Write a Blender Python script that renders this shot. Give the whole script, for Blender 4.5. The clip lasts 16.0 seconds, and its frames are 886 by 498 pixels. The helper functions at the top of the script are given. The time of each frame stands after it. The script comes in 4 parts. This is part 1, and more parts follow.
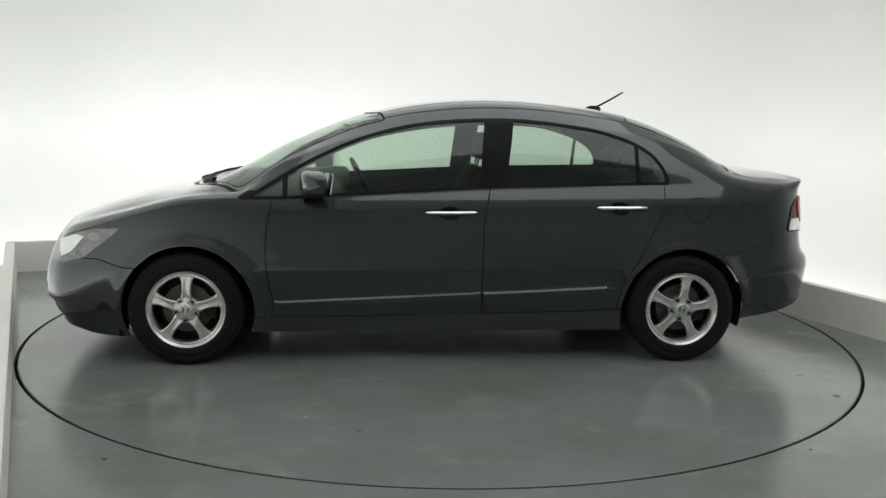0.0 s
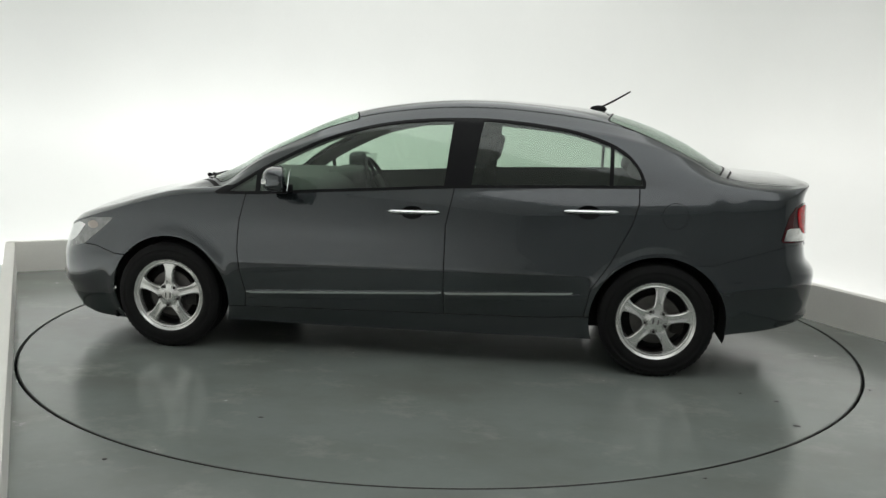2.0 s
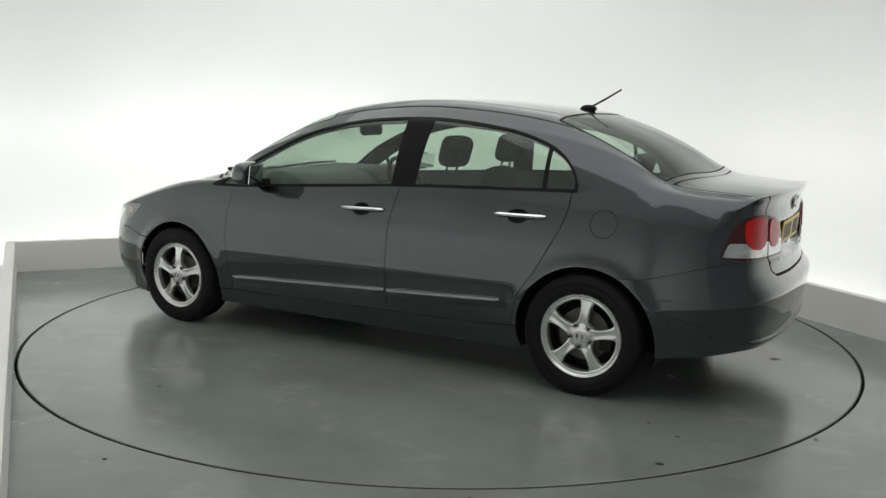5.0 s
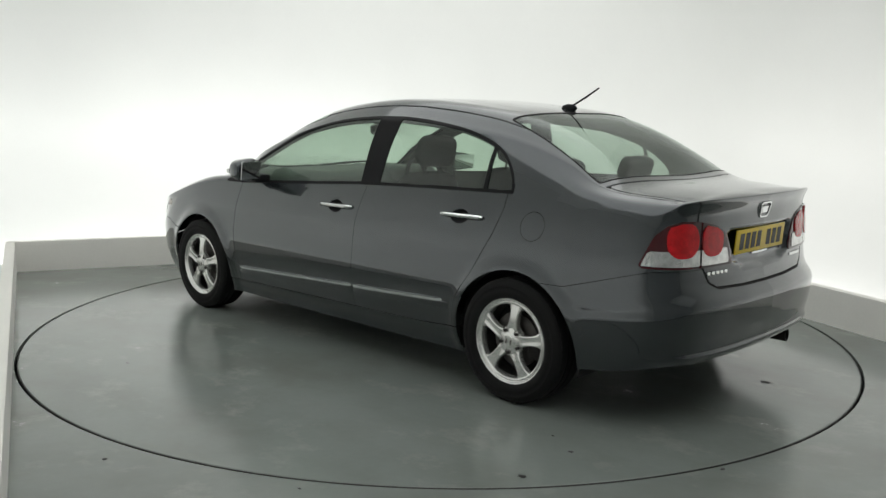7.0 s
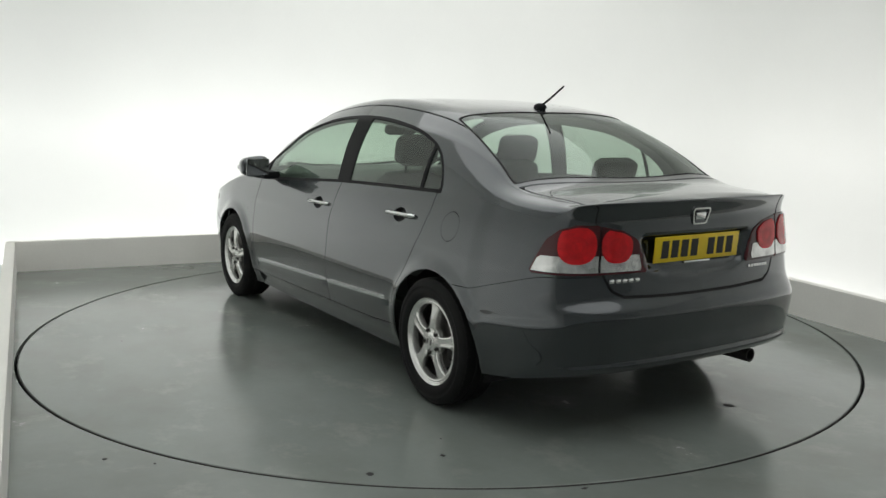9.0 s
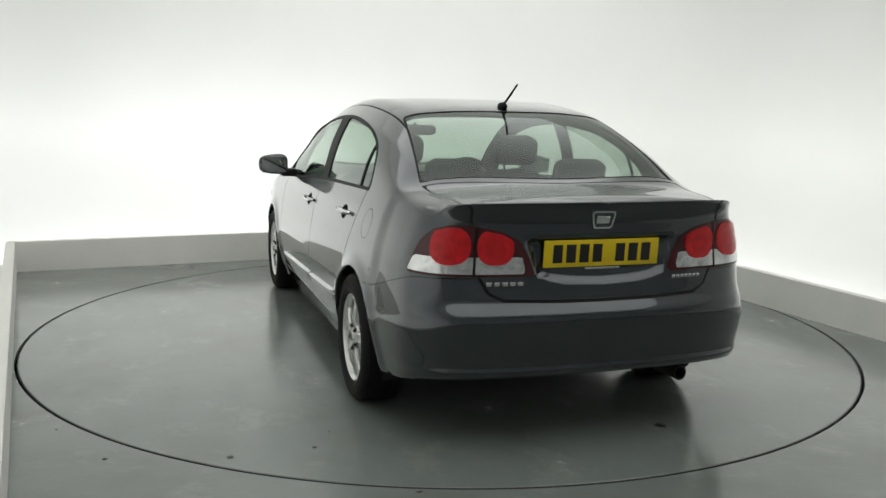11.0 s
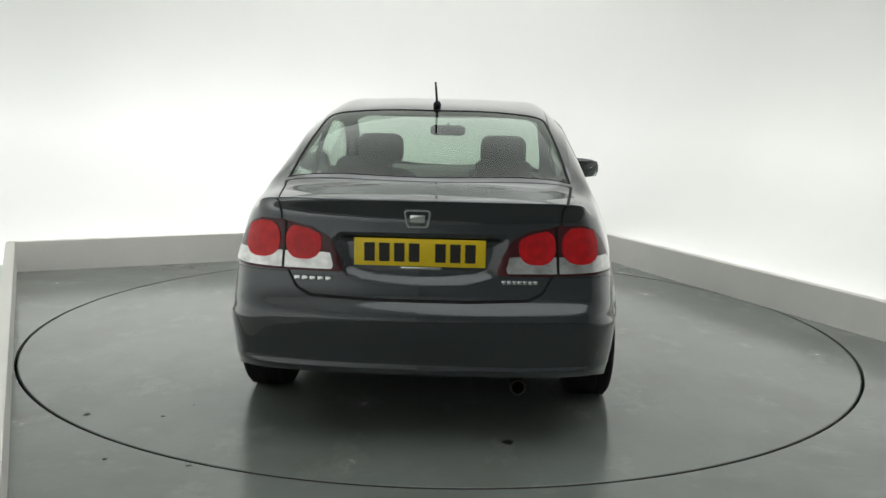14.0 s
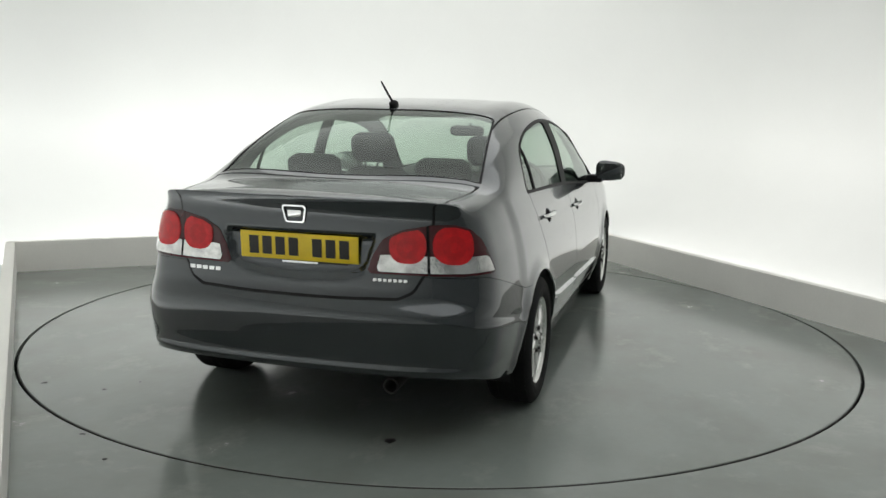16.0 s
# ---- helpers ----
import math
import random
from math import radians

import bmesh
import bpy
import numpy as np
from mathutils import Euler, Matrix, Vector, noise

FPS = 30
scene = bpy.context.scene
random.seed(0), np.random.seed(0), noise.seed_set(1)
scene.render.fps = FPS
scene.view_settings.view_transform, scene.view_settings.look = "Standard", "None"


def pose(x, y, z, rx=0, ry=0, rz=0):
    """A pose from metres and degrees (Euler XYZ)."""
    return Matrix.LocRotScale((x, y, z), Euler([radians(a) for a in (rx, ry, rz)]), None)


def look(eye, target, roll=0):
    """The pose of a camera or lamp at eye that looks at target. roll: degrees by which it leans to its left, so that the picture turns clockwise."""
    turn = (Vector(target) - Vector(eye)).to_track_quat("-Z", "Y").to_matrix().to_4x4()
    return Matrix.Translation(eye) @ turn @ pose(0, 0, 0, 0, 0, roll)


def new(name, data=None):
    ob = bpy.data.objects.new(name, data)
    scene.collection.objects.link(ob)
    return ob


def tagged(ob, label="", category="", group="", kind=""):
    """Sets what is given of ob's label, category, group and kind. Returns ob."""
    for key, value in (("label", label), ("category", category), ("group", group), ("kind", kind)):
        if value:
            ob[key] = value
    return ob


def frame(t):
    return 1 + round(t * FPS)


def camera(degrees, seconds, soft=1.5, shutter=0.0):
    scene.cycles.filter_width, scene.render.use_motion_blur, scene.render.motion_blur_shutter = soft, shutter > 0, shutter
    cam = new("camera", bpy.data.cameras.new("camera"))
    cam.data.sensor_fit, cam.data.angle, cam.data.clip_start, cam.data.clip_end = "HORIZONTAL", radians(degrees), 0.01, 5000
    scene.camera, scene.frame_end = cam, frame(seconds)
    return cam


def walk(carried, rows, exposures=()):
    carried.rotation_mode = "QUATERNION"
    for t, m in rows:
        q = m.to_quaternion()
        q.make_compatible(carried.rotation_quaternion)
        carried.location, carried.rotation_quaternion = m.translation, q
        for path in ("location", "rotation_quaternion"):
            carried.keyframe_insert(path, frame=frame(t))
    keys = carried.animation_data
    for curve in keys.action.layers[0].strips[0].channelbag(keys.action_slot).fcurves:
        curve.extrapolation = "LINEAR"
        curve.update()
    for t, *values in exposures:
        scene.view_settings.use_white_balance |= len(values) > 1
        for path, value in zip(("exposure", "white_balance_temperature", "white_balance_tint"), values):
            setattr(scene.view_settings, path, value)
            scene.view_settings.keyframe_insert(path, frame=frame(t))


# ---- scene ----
# ---- camera ----
cam = camera(53.75, 16.0, soft=1.4, shutter=0.5)
EYE = Vector((0.0, -5.4483, 1.3632))


def held():
    """The camera's fixed pose: pitched down 9.1 degrees, with a slight roll."""
    pitch, roll, pan = 0.159, 0.0216, 0.0009
    fwd = Vector((math.sin(pan) * math.cos(pitch), math.cos(pan) * math.cos(pitch), -math.sin(pitch)))
    return look(EYE, EYE + fwd, math.degrees(roll))


walk(cam, [(0.0, held()), (16.0, held())], exposures=[(0.0, 0.0), (16.0, 0.0)])

# ---- light ----
TURN = 24.5  # the pit's walls stand turned against the camera
E1 = Vector((math.cos(radians(TURN)), math.sin(radians(TURN)), 0))
E2 = Vector((-math.sin(radians(TURN)), math.cos(radians(TURN)), 0))


def room(a, b, z=0.0):
    """A point of the studio: a along the back wall, b towards it."""
    return E1 * a + E2 * b + Vector((0, 0, z))


world = bpy.data.worlds.new("world")
world.use_nodes = True
world.node_tree.nodes["Background"].inputs[0].default_value = (0.9, 1.0, 0.93, 1)
world.node_tree.nodes["Background"].inputs[1].default_value = 0.02
scene.world = world


def strip(name, place, target, long, wide, watts, colour=(0.996, 1.0, 0.992)):
    data = bpy.data.lights.new(name, "AREA")
    data.shape, data.size, data.size_y, data.energy, data.color = "RECTANGLE", long, wide, watts, colour
    ob = new(name, data)
    d = (Vector(target) - Vector(place)).normalized()
    side = d.cross(Vector((0, 0, 1)))
    side = side.normalized() if side.length > 0.05 else E1
    ob.matrix_world = Matrix.Translation(place) @ Matrix((side, (-d).cross(side), -d)).transposed().to_4x4()
    return ob


# tubes hidden behind the low wall wash the white walls; one soft unseen fill is added over the turntable
strip("wash_light", room(-0.1, 2.93, 0.13), room(-0.1, 4.4, 1.1), 5.3, 0.16, 53)
strip("wash_light", room(2.72, -0.3, 0.13), room(4.2, -0.3, 1.1), 6.0, 0.16, 42, (1.0, 0.978, 0.962))
strip("wash_light", room(-2.74, -1.3, 0.13), room(-4.2, -1.3, 0.6), 8.2, 0.16, 55)
# two added fills with no fixture: one lifts the upper wall, one floor and car
strip("top_fill_light", room(1.4, 3.3, 3.5), room(1.4, 4.5, 2.0), 4.2, 0.3, 12, (1.0, 0.992, 0.988))
strip("overhead_fill_light", room(0.0, -1.5, 3.7), room(0.0, -1.5, 0), 4.6, 7.2, 97, (0.988, 1.0, 0.997))


# ---- materials ----
def mat(name, colour, rough=0.5, metal=0.0, vary=0.08, scale=8.0, bump=0.0, grain=90.0, coat=0.0, rough_vary=0.0, spec=0.5):
    m = bpy.data.materials.new(name)
    m.use_nodes = True
    nt = m.node_tree
    b = nt.nodes["Principled BSDF"]
    b.inputs["Metallic"].default_value = metal
    b.inputs["Coat Weight"].default_value = coat
    b.inputs["Coat Roughness"].default_value = 0.04
    b.inputs["Specular IOR Level"].default_value = spec
    tc = nt.nodes.new("ShaderNodeTexCoord")
    n1 = nt.nodes.new("ShaderNodeTexNoise")
    n1.inputs["Scale"].default_value, n1.inputs["Detail"].default_value = scale, 5
    n2 = nt.nodes.new("ShaderNodeTexNoise")
    n2.inputs["Scale"].default_value, n2.inputs["Detail"].default_value = grain, 3
    for n in (n1, n2):
        nt.links.new(tc.outputs["Object"], n.inputs["Vector"])
    add = nt.nodes.new("ShaderNodeMath")
    add.operation = "MULTIPLY_ADD"
    add.inputs[1].default_value = 0.35
    nt.links.new(n2.outputs[0], add.inputs[0])
    nt.links.new(n1.outputs[0], add.inputs[2])
    ramp = nt.nodes.new("ShaderNodeMapRange")
    ramp.inputs[1].default_value, ramp.inputs[2].default_value = 0.4, 0.95
    ramp.inputs[3].default_value, ramp.inputs[4].default_value = 1 - vary, 1 + vary
    nt.links.new(add.outputs[0], ramp.inputs[0])
    mul = nt.nodes.new("ShaderNodeVectorMath")
    mul.operation = "SCALE"
    mul.inputs[0].default_value = colour
    nt.links.new(ramp.outputs[0], mul.inputs["Scale"])
    nt.links.new(mul.outputs[0], b.inputs["Base Color"])
    rr = nt.nodes.new("ShaderNodeMapRange")
    rr.inputs[1].default_value, rr.inputs[2].default_value = 0.3, 0.7
    rr.inputs[3].default_value, rr.inputs[4].default_value = max(0.02, rough - rough_vary), rough + rough_vary
    nt.links.new(n1.outputs[0], rr.inputs[0])
    nt.links.new(rr.outputs[0], b.inputs["Roughness"])
    if bump:
        bp = nt.nodes.new("ShaderNodeBump")
        bp.inputs["Strength"].default_value, bp.inputs["Distance"].default_value = bump, 0.002
        nt.links.new(n2.outputs[0], bp.inputs["Height"])
        nt.links.new(bp.outputs[0], b.inputs["Normal"])
    return m


def glass_mat(name, tint, gloss=0.12):
    """A thin pane: light passes tinted, and its face mirrors by the angle."""
    m = bpy.data.materials.new(name)
    m.use_nodes = True
    nt = m.node_tree
    nt.nodes.remove(nt.nodes["Principled BSDF"])
    tr, gl, mix, fr = (nt.nodes.new(k) for k in ("ShaderNodeBsdfTransparent", "ShaderNodeBsdfGlossy", "ShaderNodeMixShader", "ShaderNodeLayerWeight"))
    tr.inputs[0].default_value = (*tint, 1)
    gl.inputs[0].default_value = (0.9, 0.95, 0.92, 1)
    gl.inputs["Roughness"].default_value = 0.02
    fr.inputs[0].default_value = 0.5
    rise = nt.nodes.new("ShaderNodeMath")
    rise.operation = "POWER"
    rise.inputs[1].default_value = 4.0
    span = nt.nodes.new("ShaderNodeMath")
    span.operation = "MULTIPLY_ADD"
    span.inputs[1].default_value, span.inputs[2].default_value = 0.8, gloss
    nt.links.new(fr.outputs["Facing"], rise.inputs[0])
    nt.links.new(rise.outputs[0], span.inputs[0])
    nt.links.new(span.outputs[0], mix.inputs[0])
    nt.links.new(tr.outputs[0], mix.inputs[1])
    nt.links.new(gl.outputs[0], mix.inputs[2])
    nt.links.new(mix.outputs[0], nt.nodes["Material Output"].inputs[0])
    return m


PAINT = mat("dark_grey_metallic_paint", (0.0265, 0.0335, 0.0385), 0.25, 0.72, 0.08, 2.0, 0.0, 900, coat=1.0)
PAINT.node_tree.nodes["Principled BSDF"].inputs["Coat IOR"].default_value = 1.66
SEAM = mat("shadow_gap", (0.006, 0.006, 0.006), 0.8)
BLACK = mat("black_plastic", (0.010, 0.010, 0.011), 0.5, grain=120, spec=0.12)
RUBBER = mat("tyre_rubber", (0.008, 0.008, 0.008), 0.8, bump=0.3, grain=200, spec=0.25)
CHROME = mat("chrome", (0.78, 0.79, 0.79), 0.12, 1.0, 0.05)
ALLOY = mat("silver_alloy", (0.74, 0.74, 0.72), 0.24, 0.75, 0.10, 14, 0.1, 300)
# own colour of the brake discs; on the rim barrels it stands in for shade
DISC = mat("brake_steel_and_barrel_shade", (0.10, 0.095, 0.09), 0.45, 0.8, 0.2, 20)
TRIM = mat("dark_grey_cabin_trim", (0.055, 0.060, 0.057), 0.75, grain=80)
FABRIC = mat("grey_seat_fabric", (0.024, 0.026, 0.025), 0.95, vary=0.2, grain=60, spec=0.2)
DASH = mat("light_grey_dashboard", (0.12, 0.128, 0.12), 0.6, grain=80)
GLASS = glass_mat("green_tinted_glass", (0.60, 0.70, 0.62), 0.08)
REAR_GLASS = glass_mat("green_tinted_rear_glass", (0.58, 0.66, 0.60), 0.05)
RED = mat("red_lens", (0.57, 0.007, 0.012), 0.12, 0.0, 0.25, 30, 0.4, 160, coat=0.2, spec=0.35)
DARKRED = mat("dark_red_lens", (0.055, 0.004, 0.007), 0.12, 0.0, 0.1, coat=0.3, spec=0.4)
DEEPRED = mat("deep_red_lens", (0.50, 0.0065, 0.011), 0.14, 0.0, 0.2, 30, 0.3, 160, coat=0.2, spec=0.35)
CLEAR = mat("clear_reflector", (0.62, 0.62, 0.61), 0.10, 0.9, 0.4, 18, 0.9, 55, coat=0.5)
HEAD = mat("smoky_headlamp", (0.20, 0.205, 0.20), 0.15, 0.5, 0.4, 25, 0.3, 60, coat=1.0)
AMBER = mat("amber_lens", (0.36, 0.31, 0.27), 0.15, coat=1.0)
YELLOW = mat("yellow_reflective_plate", (0.78, 0.56, 0.012), 0.35, vary=0.06, scale=30)
INK = mat("black_ink", (0.012, 0.011, 0.010), 0.5)
MIRROR = mat("mirror_glass", (0.85, 0.87, 0.87), 0.03, 1.0, 0.0)
WHITE = mat("white_studio_wall", (0.805, 0.815, 0.797), 0.85, vary=0.03, scale=0.7, spec=0.2)
LOW = mat("off_white_low_wall", (0.86, 0.845, 0.80), 0.7, vary=0.05, scale=2.0, bump=0.2, grain=60)
DULL = mat("grey_rear_wall", (0.42, 0.435, 0.437), 0.85, vary=0.05, scale=0.8)
METAL = mat("dull_exhaust_steel", (0.032, 0.030, 0.028), 0.6, 0.7, 0.2)


def floor_mat(name, colour, seed):
    """Painted floor with a soft sheen, cloudy wear, scuffs and dust."""
    m = mat(name, colour, 0.185, spec=0.62, vary=0.06, scale=1.6, bump=0.03, grain=35, rough_vary=0.03)
    nt = m.node_tree
    b = nt.nodes["Principled BSDF"]
    tc = nt.nodes["Texture Coordinate"]
    mp = nt.nodes.new("ShaderNodeMapping")
    mp.inputs["Location"].default_value = (seed, seed * 0.7, 0)
    mp.inputs["Scale"].default_value = (1.0, 1.25, 1)
    n = nt.nodes.new("ShaderNodeTexNoise")
    n.inputs["Scale"].default_value, n.inputs["Detail"].default_value, n.inputs["Roughness"].default_value = 1.3, 4, 0.6
    nt.links.new(tc.outputs["Object"], mp.inputs[0])
    nt.links.new(mp.outputs[0], n.inputs["Vector"])
    r = nt.nodes.new("ShaderNodeMapRange")
    r.inputs[1].default_value, r.inputs[2].default_value = 0.45, 0.90
    nt.links.new(n.outputs[0], r.inputs[0])
    mix = nt.nodes.new("ShaderNodeMix")
    mix.data_type = "RGBA"
    old = b.inputs["Base Color"].links[0].from_socket
    nt.links.new(r.outputs[0], mix.inputs[0])
    nt.links.new(old, mix.inputs[6])
    mix.inputs[7].default_value = (colour[0] * 0.74, colour[1] * 0.71, colour[2] * 0.66, 1)
    worn = nt.nodes.new("ShaderNodeTexNoise")
    worn.inputs["Scale"].default_value, worn.inputs["Detail"].default_value, worn.inputs["Roughness"].default_value = 2.3, 9, 0.68
    nt.links.new(mp.outputs[0], worn.inputs["Vector"])
    w = nt.nodes.new("ShaderNodeMapRange")
    w.inputs[1].default_value, w.inputs[2].default_value, w.inputs[4].default_value = 0.55, 0.72, 0.7
    nt.links.new(worn.outputs[0], w.inputs[0])
    dust = nt.nodes.new("ShaderNodeMix")
    dust.data_type = "RGBA"
    nt.links.new(w.outputs[0], dust.inputs[0])
    nt.links.new(mix.outputs[2], dust.inputs[6])
    dust.inputs[7].default_value = (0.30, 0.31, 0.285, 1)
    nt.links.new(dust.outputs[2], b.inputs["Base Color"])
    lift = nt.nodes.new("ShaderNodeMath")
    lift.operation = "MULTIPLY_ADD"
    lift.inputs[1].default_value = 0.16
    gloss = b.inputs["Roughness"].links[0].from_socket
    nt.links.new(w.outputs[0], lift.inputs[0])
    nt.links.new(gloss, lift.inputs[2])
    nt.links.new(lift.outputs[0], b.inputs["Roughness"])
    return m


FLOOR = floor_mat("grey_painted_floor", (0.205, 0.228, 0.210), 3.0)
TABLE = floor_mat("grey_painted_turntable", (0.203, 0.228, 0.210), 9.0)


# ---- mesh helpers ----
def mesh_of(name, bm, material, smooth=False):
    data = bpy.data.meshes.new(name)
    bmesh.ops.recalc_face_normals(bm, faces=bm.faces)
    if smooth:
        for f in bm.faces:
            f.smooth = True
        for e in bm.edges:
            if len(e.link_faces) == 2 and e.calc_face_angle(0) > radians(38):
                e.smooth = False
    bm.to_mesh(data)
    bm.free()
    data.materials.append(material)
    return data


def thing(name, bm, material, label, category, kind="", group="", smooth=False):
    return tagged(new(name, mesh_of(name, bm, material, smooth)), label, category, group, kind)


def part(name, bm, material, parent, label="", smooth=True):
    ob = new(name, mesh_of(name, bm, material, smooth))
    ob.parent = parent
    return tagged(ob, label)


def box(bm, lo, hi, bevel=0.0, seg=2):
    r = bmesh.ops.create_cube(bm, size=1)
    for v in r["verts"]:
        v.co = Vector([lo[i] + (v.co[i] + 0.5) * (hi[i] - lo[i]) for i in range(3)])
    if bevel:
        es = list({e for v in r["verts"] for e in v.link_edges})
        bmesh.ops.bevel(bm, geom=es, offset=bevel, segments=seg, affect="EDGES", profile=0.6)
    return bm


def slab(points, z0, z1, bevel=0.0):
    """An upright prism on a closed plan of points."""
    bm = bmesh.new()
    f = bm.faces.new([bm.verts.new((p[0], p[1], z0)) for p in points])
    r = bmesh.ops.extrude_face_region(bm, geom=[f])
    top = [v for v in r["geom"] if isinstance(v, bmesh.types.BMVert)]
    for v in top:
        v.co.z = z1
    if bevel:
        es = [e for e in bm.edges if all(abs(v.co.z - z1) < 1e-6 for v in e.verts)]
        bmesh.ops.bevel(bm, geom=es, offset=bevel, segments=2, affect="EDGES")
    return bm


def lathe(profile, n=48, axis="y"):
    """A ring turned from (radius, offset) points; closed where the radius is 0."""
    bm = bmesh.new()
    rows = []
    for r, o in profile:
        row = []
        for k in range(n if r > 1e-6 else 1):
            a = 2 * math.pi * k / n
            c = (r * math.cos(a), o, r * math.sin(a)) if axis == "y" else (r * math.cos(a), r * math.sin(a), o)
            row.append(bm.verts.new(c))
        rows.append(row)
    for a, b in zip(rows, rows[1:]):
        for k in range(n):
            j = (k + 1) % n
            q = [a[k % len(a)], a[j % len(a)], b[j % len(b)], b[k % len(b)]]
            q = [v for i, v in enumerate(q) if v not in q[:i]]
            if len(q) > 2:
                bm.faces.new(q)
    return bm


def tube(points, radius, n=8):
    """A round bar along points; radius may be a list."""
    bm = bmesh.new()
    rows = []
    pts = [Vector(p) for p in points]
    for i, p in enumerate(pts):
        d = (pts[min(i + 1, len(pts) - 1)] - pts[max(i - 1, 0)]).normalized()
        s = d.orthogonal().normalized() if i == 0 else (rows_s - d * rows_s.dot(d)).normalized()
        rows_s = s
        t = d.cross(s)
        r = radius[i] if isinstance(radius, (list, tuple)) else radius
        rows.append([bm.verts.new(p + (s * math.cos(2 * math.pi * k / n) + t * math.sin(2 * math.pi * k / n)) * r) for k in range(n)])
    for a, b in zip(rows, rows[1:]):
        for k in range(n):
            bm.faces.new((a[k], a[(k + 1) % n], b[(k + 1) % n], b[k]))
    bm.faces.new(rows[0])
    bm.faces.new(rows[-1])
    return bm


# ---- the studio ----
R_TABLE = 2.4390
N_RING = 160


def build_floor():
    bm = bmesh.new()
    inner = [bm.verts.new(((R_TABLE + 0.0165) * math.cos(2 * math.pi * k / N_RING), (R_TABLE + 0.0165) * math.sin(2 * math.pi * k / N_RING), 0)) for k in range(N_RING)]
    outer = [bm.verts.new((14 * math.cos(2 * math.pi * k / N_RING), 14 * math.sin(2 * math.pi * k / N_RING), 0)) for k in range(N_RING)]
    down = [bm.verts.new((v.co.x, v.co.y, -0.12)) for v in inner]
    for k in range(N_RING):
        j = (k + 1) % N_RING
        bm.faces.new((inner[k], outer[k], outer[j], inner[j]))
        bm.faces.new((down[k], inner[k], inner[j], down[j]))
    thing("floor", bm, FLOOR, "grey-green painted concrete floor, scuffed, with a faint sheen", "floor", "structure")
    pit = bmesh.new()
    bmesh.ops.create_circle(pit, cap_ends=True, radius=R_TABLE + 0.05, segments=64, matrix=Matrix.Translation((0, 0, -0.11)))
    thing("floor_pit", pit, SEAM, "dark pit under the rim of the turntable", "pit", "structure")


def build_floor_spot():
    bm = lathe([(0.0, 0.004), (0.006, 0.003), (0.010, 0.0005)], 12, "z")
    ob = thing("floor_spot", bm, INK, "small dark speck stuck on the painted floor", "stain")
    ob.location = (-1.286, -2.248, 0.0)


def build_low_wall():
    """Three straight low walls round the turntable, butted at the corners."""
    w, h = 0.07, 0.242
    left, right = lambda q: -2.505 + (2.7 - q) * 0.0165, lambda q: 2.485 - (2.7 - q) * 0.0172
    for name, plan in (
        ("low_wall_back", [(left(2.7) - w, 2.70), (right(2.7) + w, 2.70), (right(2.7) + w, 2.70 + w), (left(2.7) - w, 2.70 + w)]),
        ("low_wall_left", [(left(-6.0) - w, -6.0), (left(-6.0), -6.0), (left(2.698), 2.698), (left(2.698) - w, 2.698)]),
        ("low_wall_right", [(right(-6.0), -6.0), (right(-6.0) + w, -6.0), (right(2.698) + w, 2.698), (right(2.698), 2.698)]),
    ):
        bm = slab([room(*p) for p in plan], 0, h, 0.004)
        thing(name, bm, LOW, "low off-white painted wall round the turntable", "low wall", "structure")


def build_walls():
    """A seamless white wall, with a cove at its foot and round corners, on three sides, a dull one behind the camera, and a ceiling."""
    plan = []
    ra, a, b = 2.3, 4.3, 4.5
    plan += [(-a, -7.0), (-a, b - ra)]
    for k in range(1, 13):
        t = radians(180 - 90 * k / 12)
        plan.append((-a + ra + ra * math.cos(t), b - ra + ra * math.sin(t)))
    for k in range(0, 13):
        t = radians(90 - 90 * k / 12)
        plan.append((a - ra + ra * math.cos(t), b - ra + ra * math.sin(t)))
    plan.append((a, -7.0))
    bm = bmesh.new()
    foot = []
    for k, p in enumerate(plan):
        side = -1 if p[0] < 0 else 1
        if k in (0, len(plan) - 1):
            foot.append((side * 2.44 if side < 0 else 2.48, -7.0))
        else:
            t = math.atan2(p[1] - (b - ra), abs(p[0]) - (a - ra))
            foot.append((side * (2.565 + 0.05 * math.cos(t)), 2.74 + 0.05 * math.sin(t)))
    zs = [0.0, 3.9]
    inner = []
    for k in range(13):
        t = radians(90 * k / 12)
        inner.append([bm.verts.new(room(q[0] + (p[0] - q[0]) * math.sin(t), q[1] + (p[1] - q[1]) * math.sin(t), 0.006 + 1.1 * (1 - math.cos(t)))) for p, q in zip(plan, foot)])
    inner.append([bm.verts.new(room(p[0], p[1], 3.9)) for p in plan])
    outer = [[bm.verts.new(room(p[0] * 1.03, p[1] + 0.12 if p[1] > 0 else p[1], z)) for p in plan] for z in zs]
    for k in range(len(plan) - 1):
        for lo, hi in zip(inner, inner[1:]):
            bm.faces.new((lo[k], lo[k + 1], hi[k + 1], hi[k]))
        bm.faces.new((outer[0][k], outer[1][k], outer[1][k + 1], outer[0][k + 1]))
        bm.faces.new((inner[-1][k], inner[-1][k + 1], outer[1][k + 1], outer[1][k]))
    thing("wall_white", bm, WHITE, "seamless white studio wall sweeping up in a cove, brightly washed", "wall", "structure", smooth=True)
    bm = slab([room(-4.45, -7.15), room(4.45, -7.15), room(4.45, -7.0), room(-4.45, -7.0)], 0, 3.9)
    thing("wall_south", bm, DULL, "plain dull grey wall closing the studio", "wall", "structure")
    bm = slab([room(-4.5, -7.2), room(4.5, -7.2), room(4.5, 4.7), room(-4.5, 4.7)], 3.9, 4.0)
    thing("ceiling", bm, WHITE, "plain white studio ceiling", "ceiling", "structure")


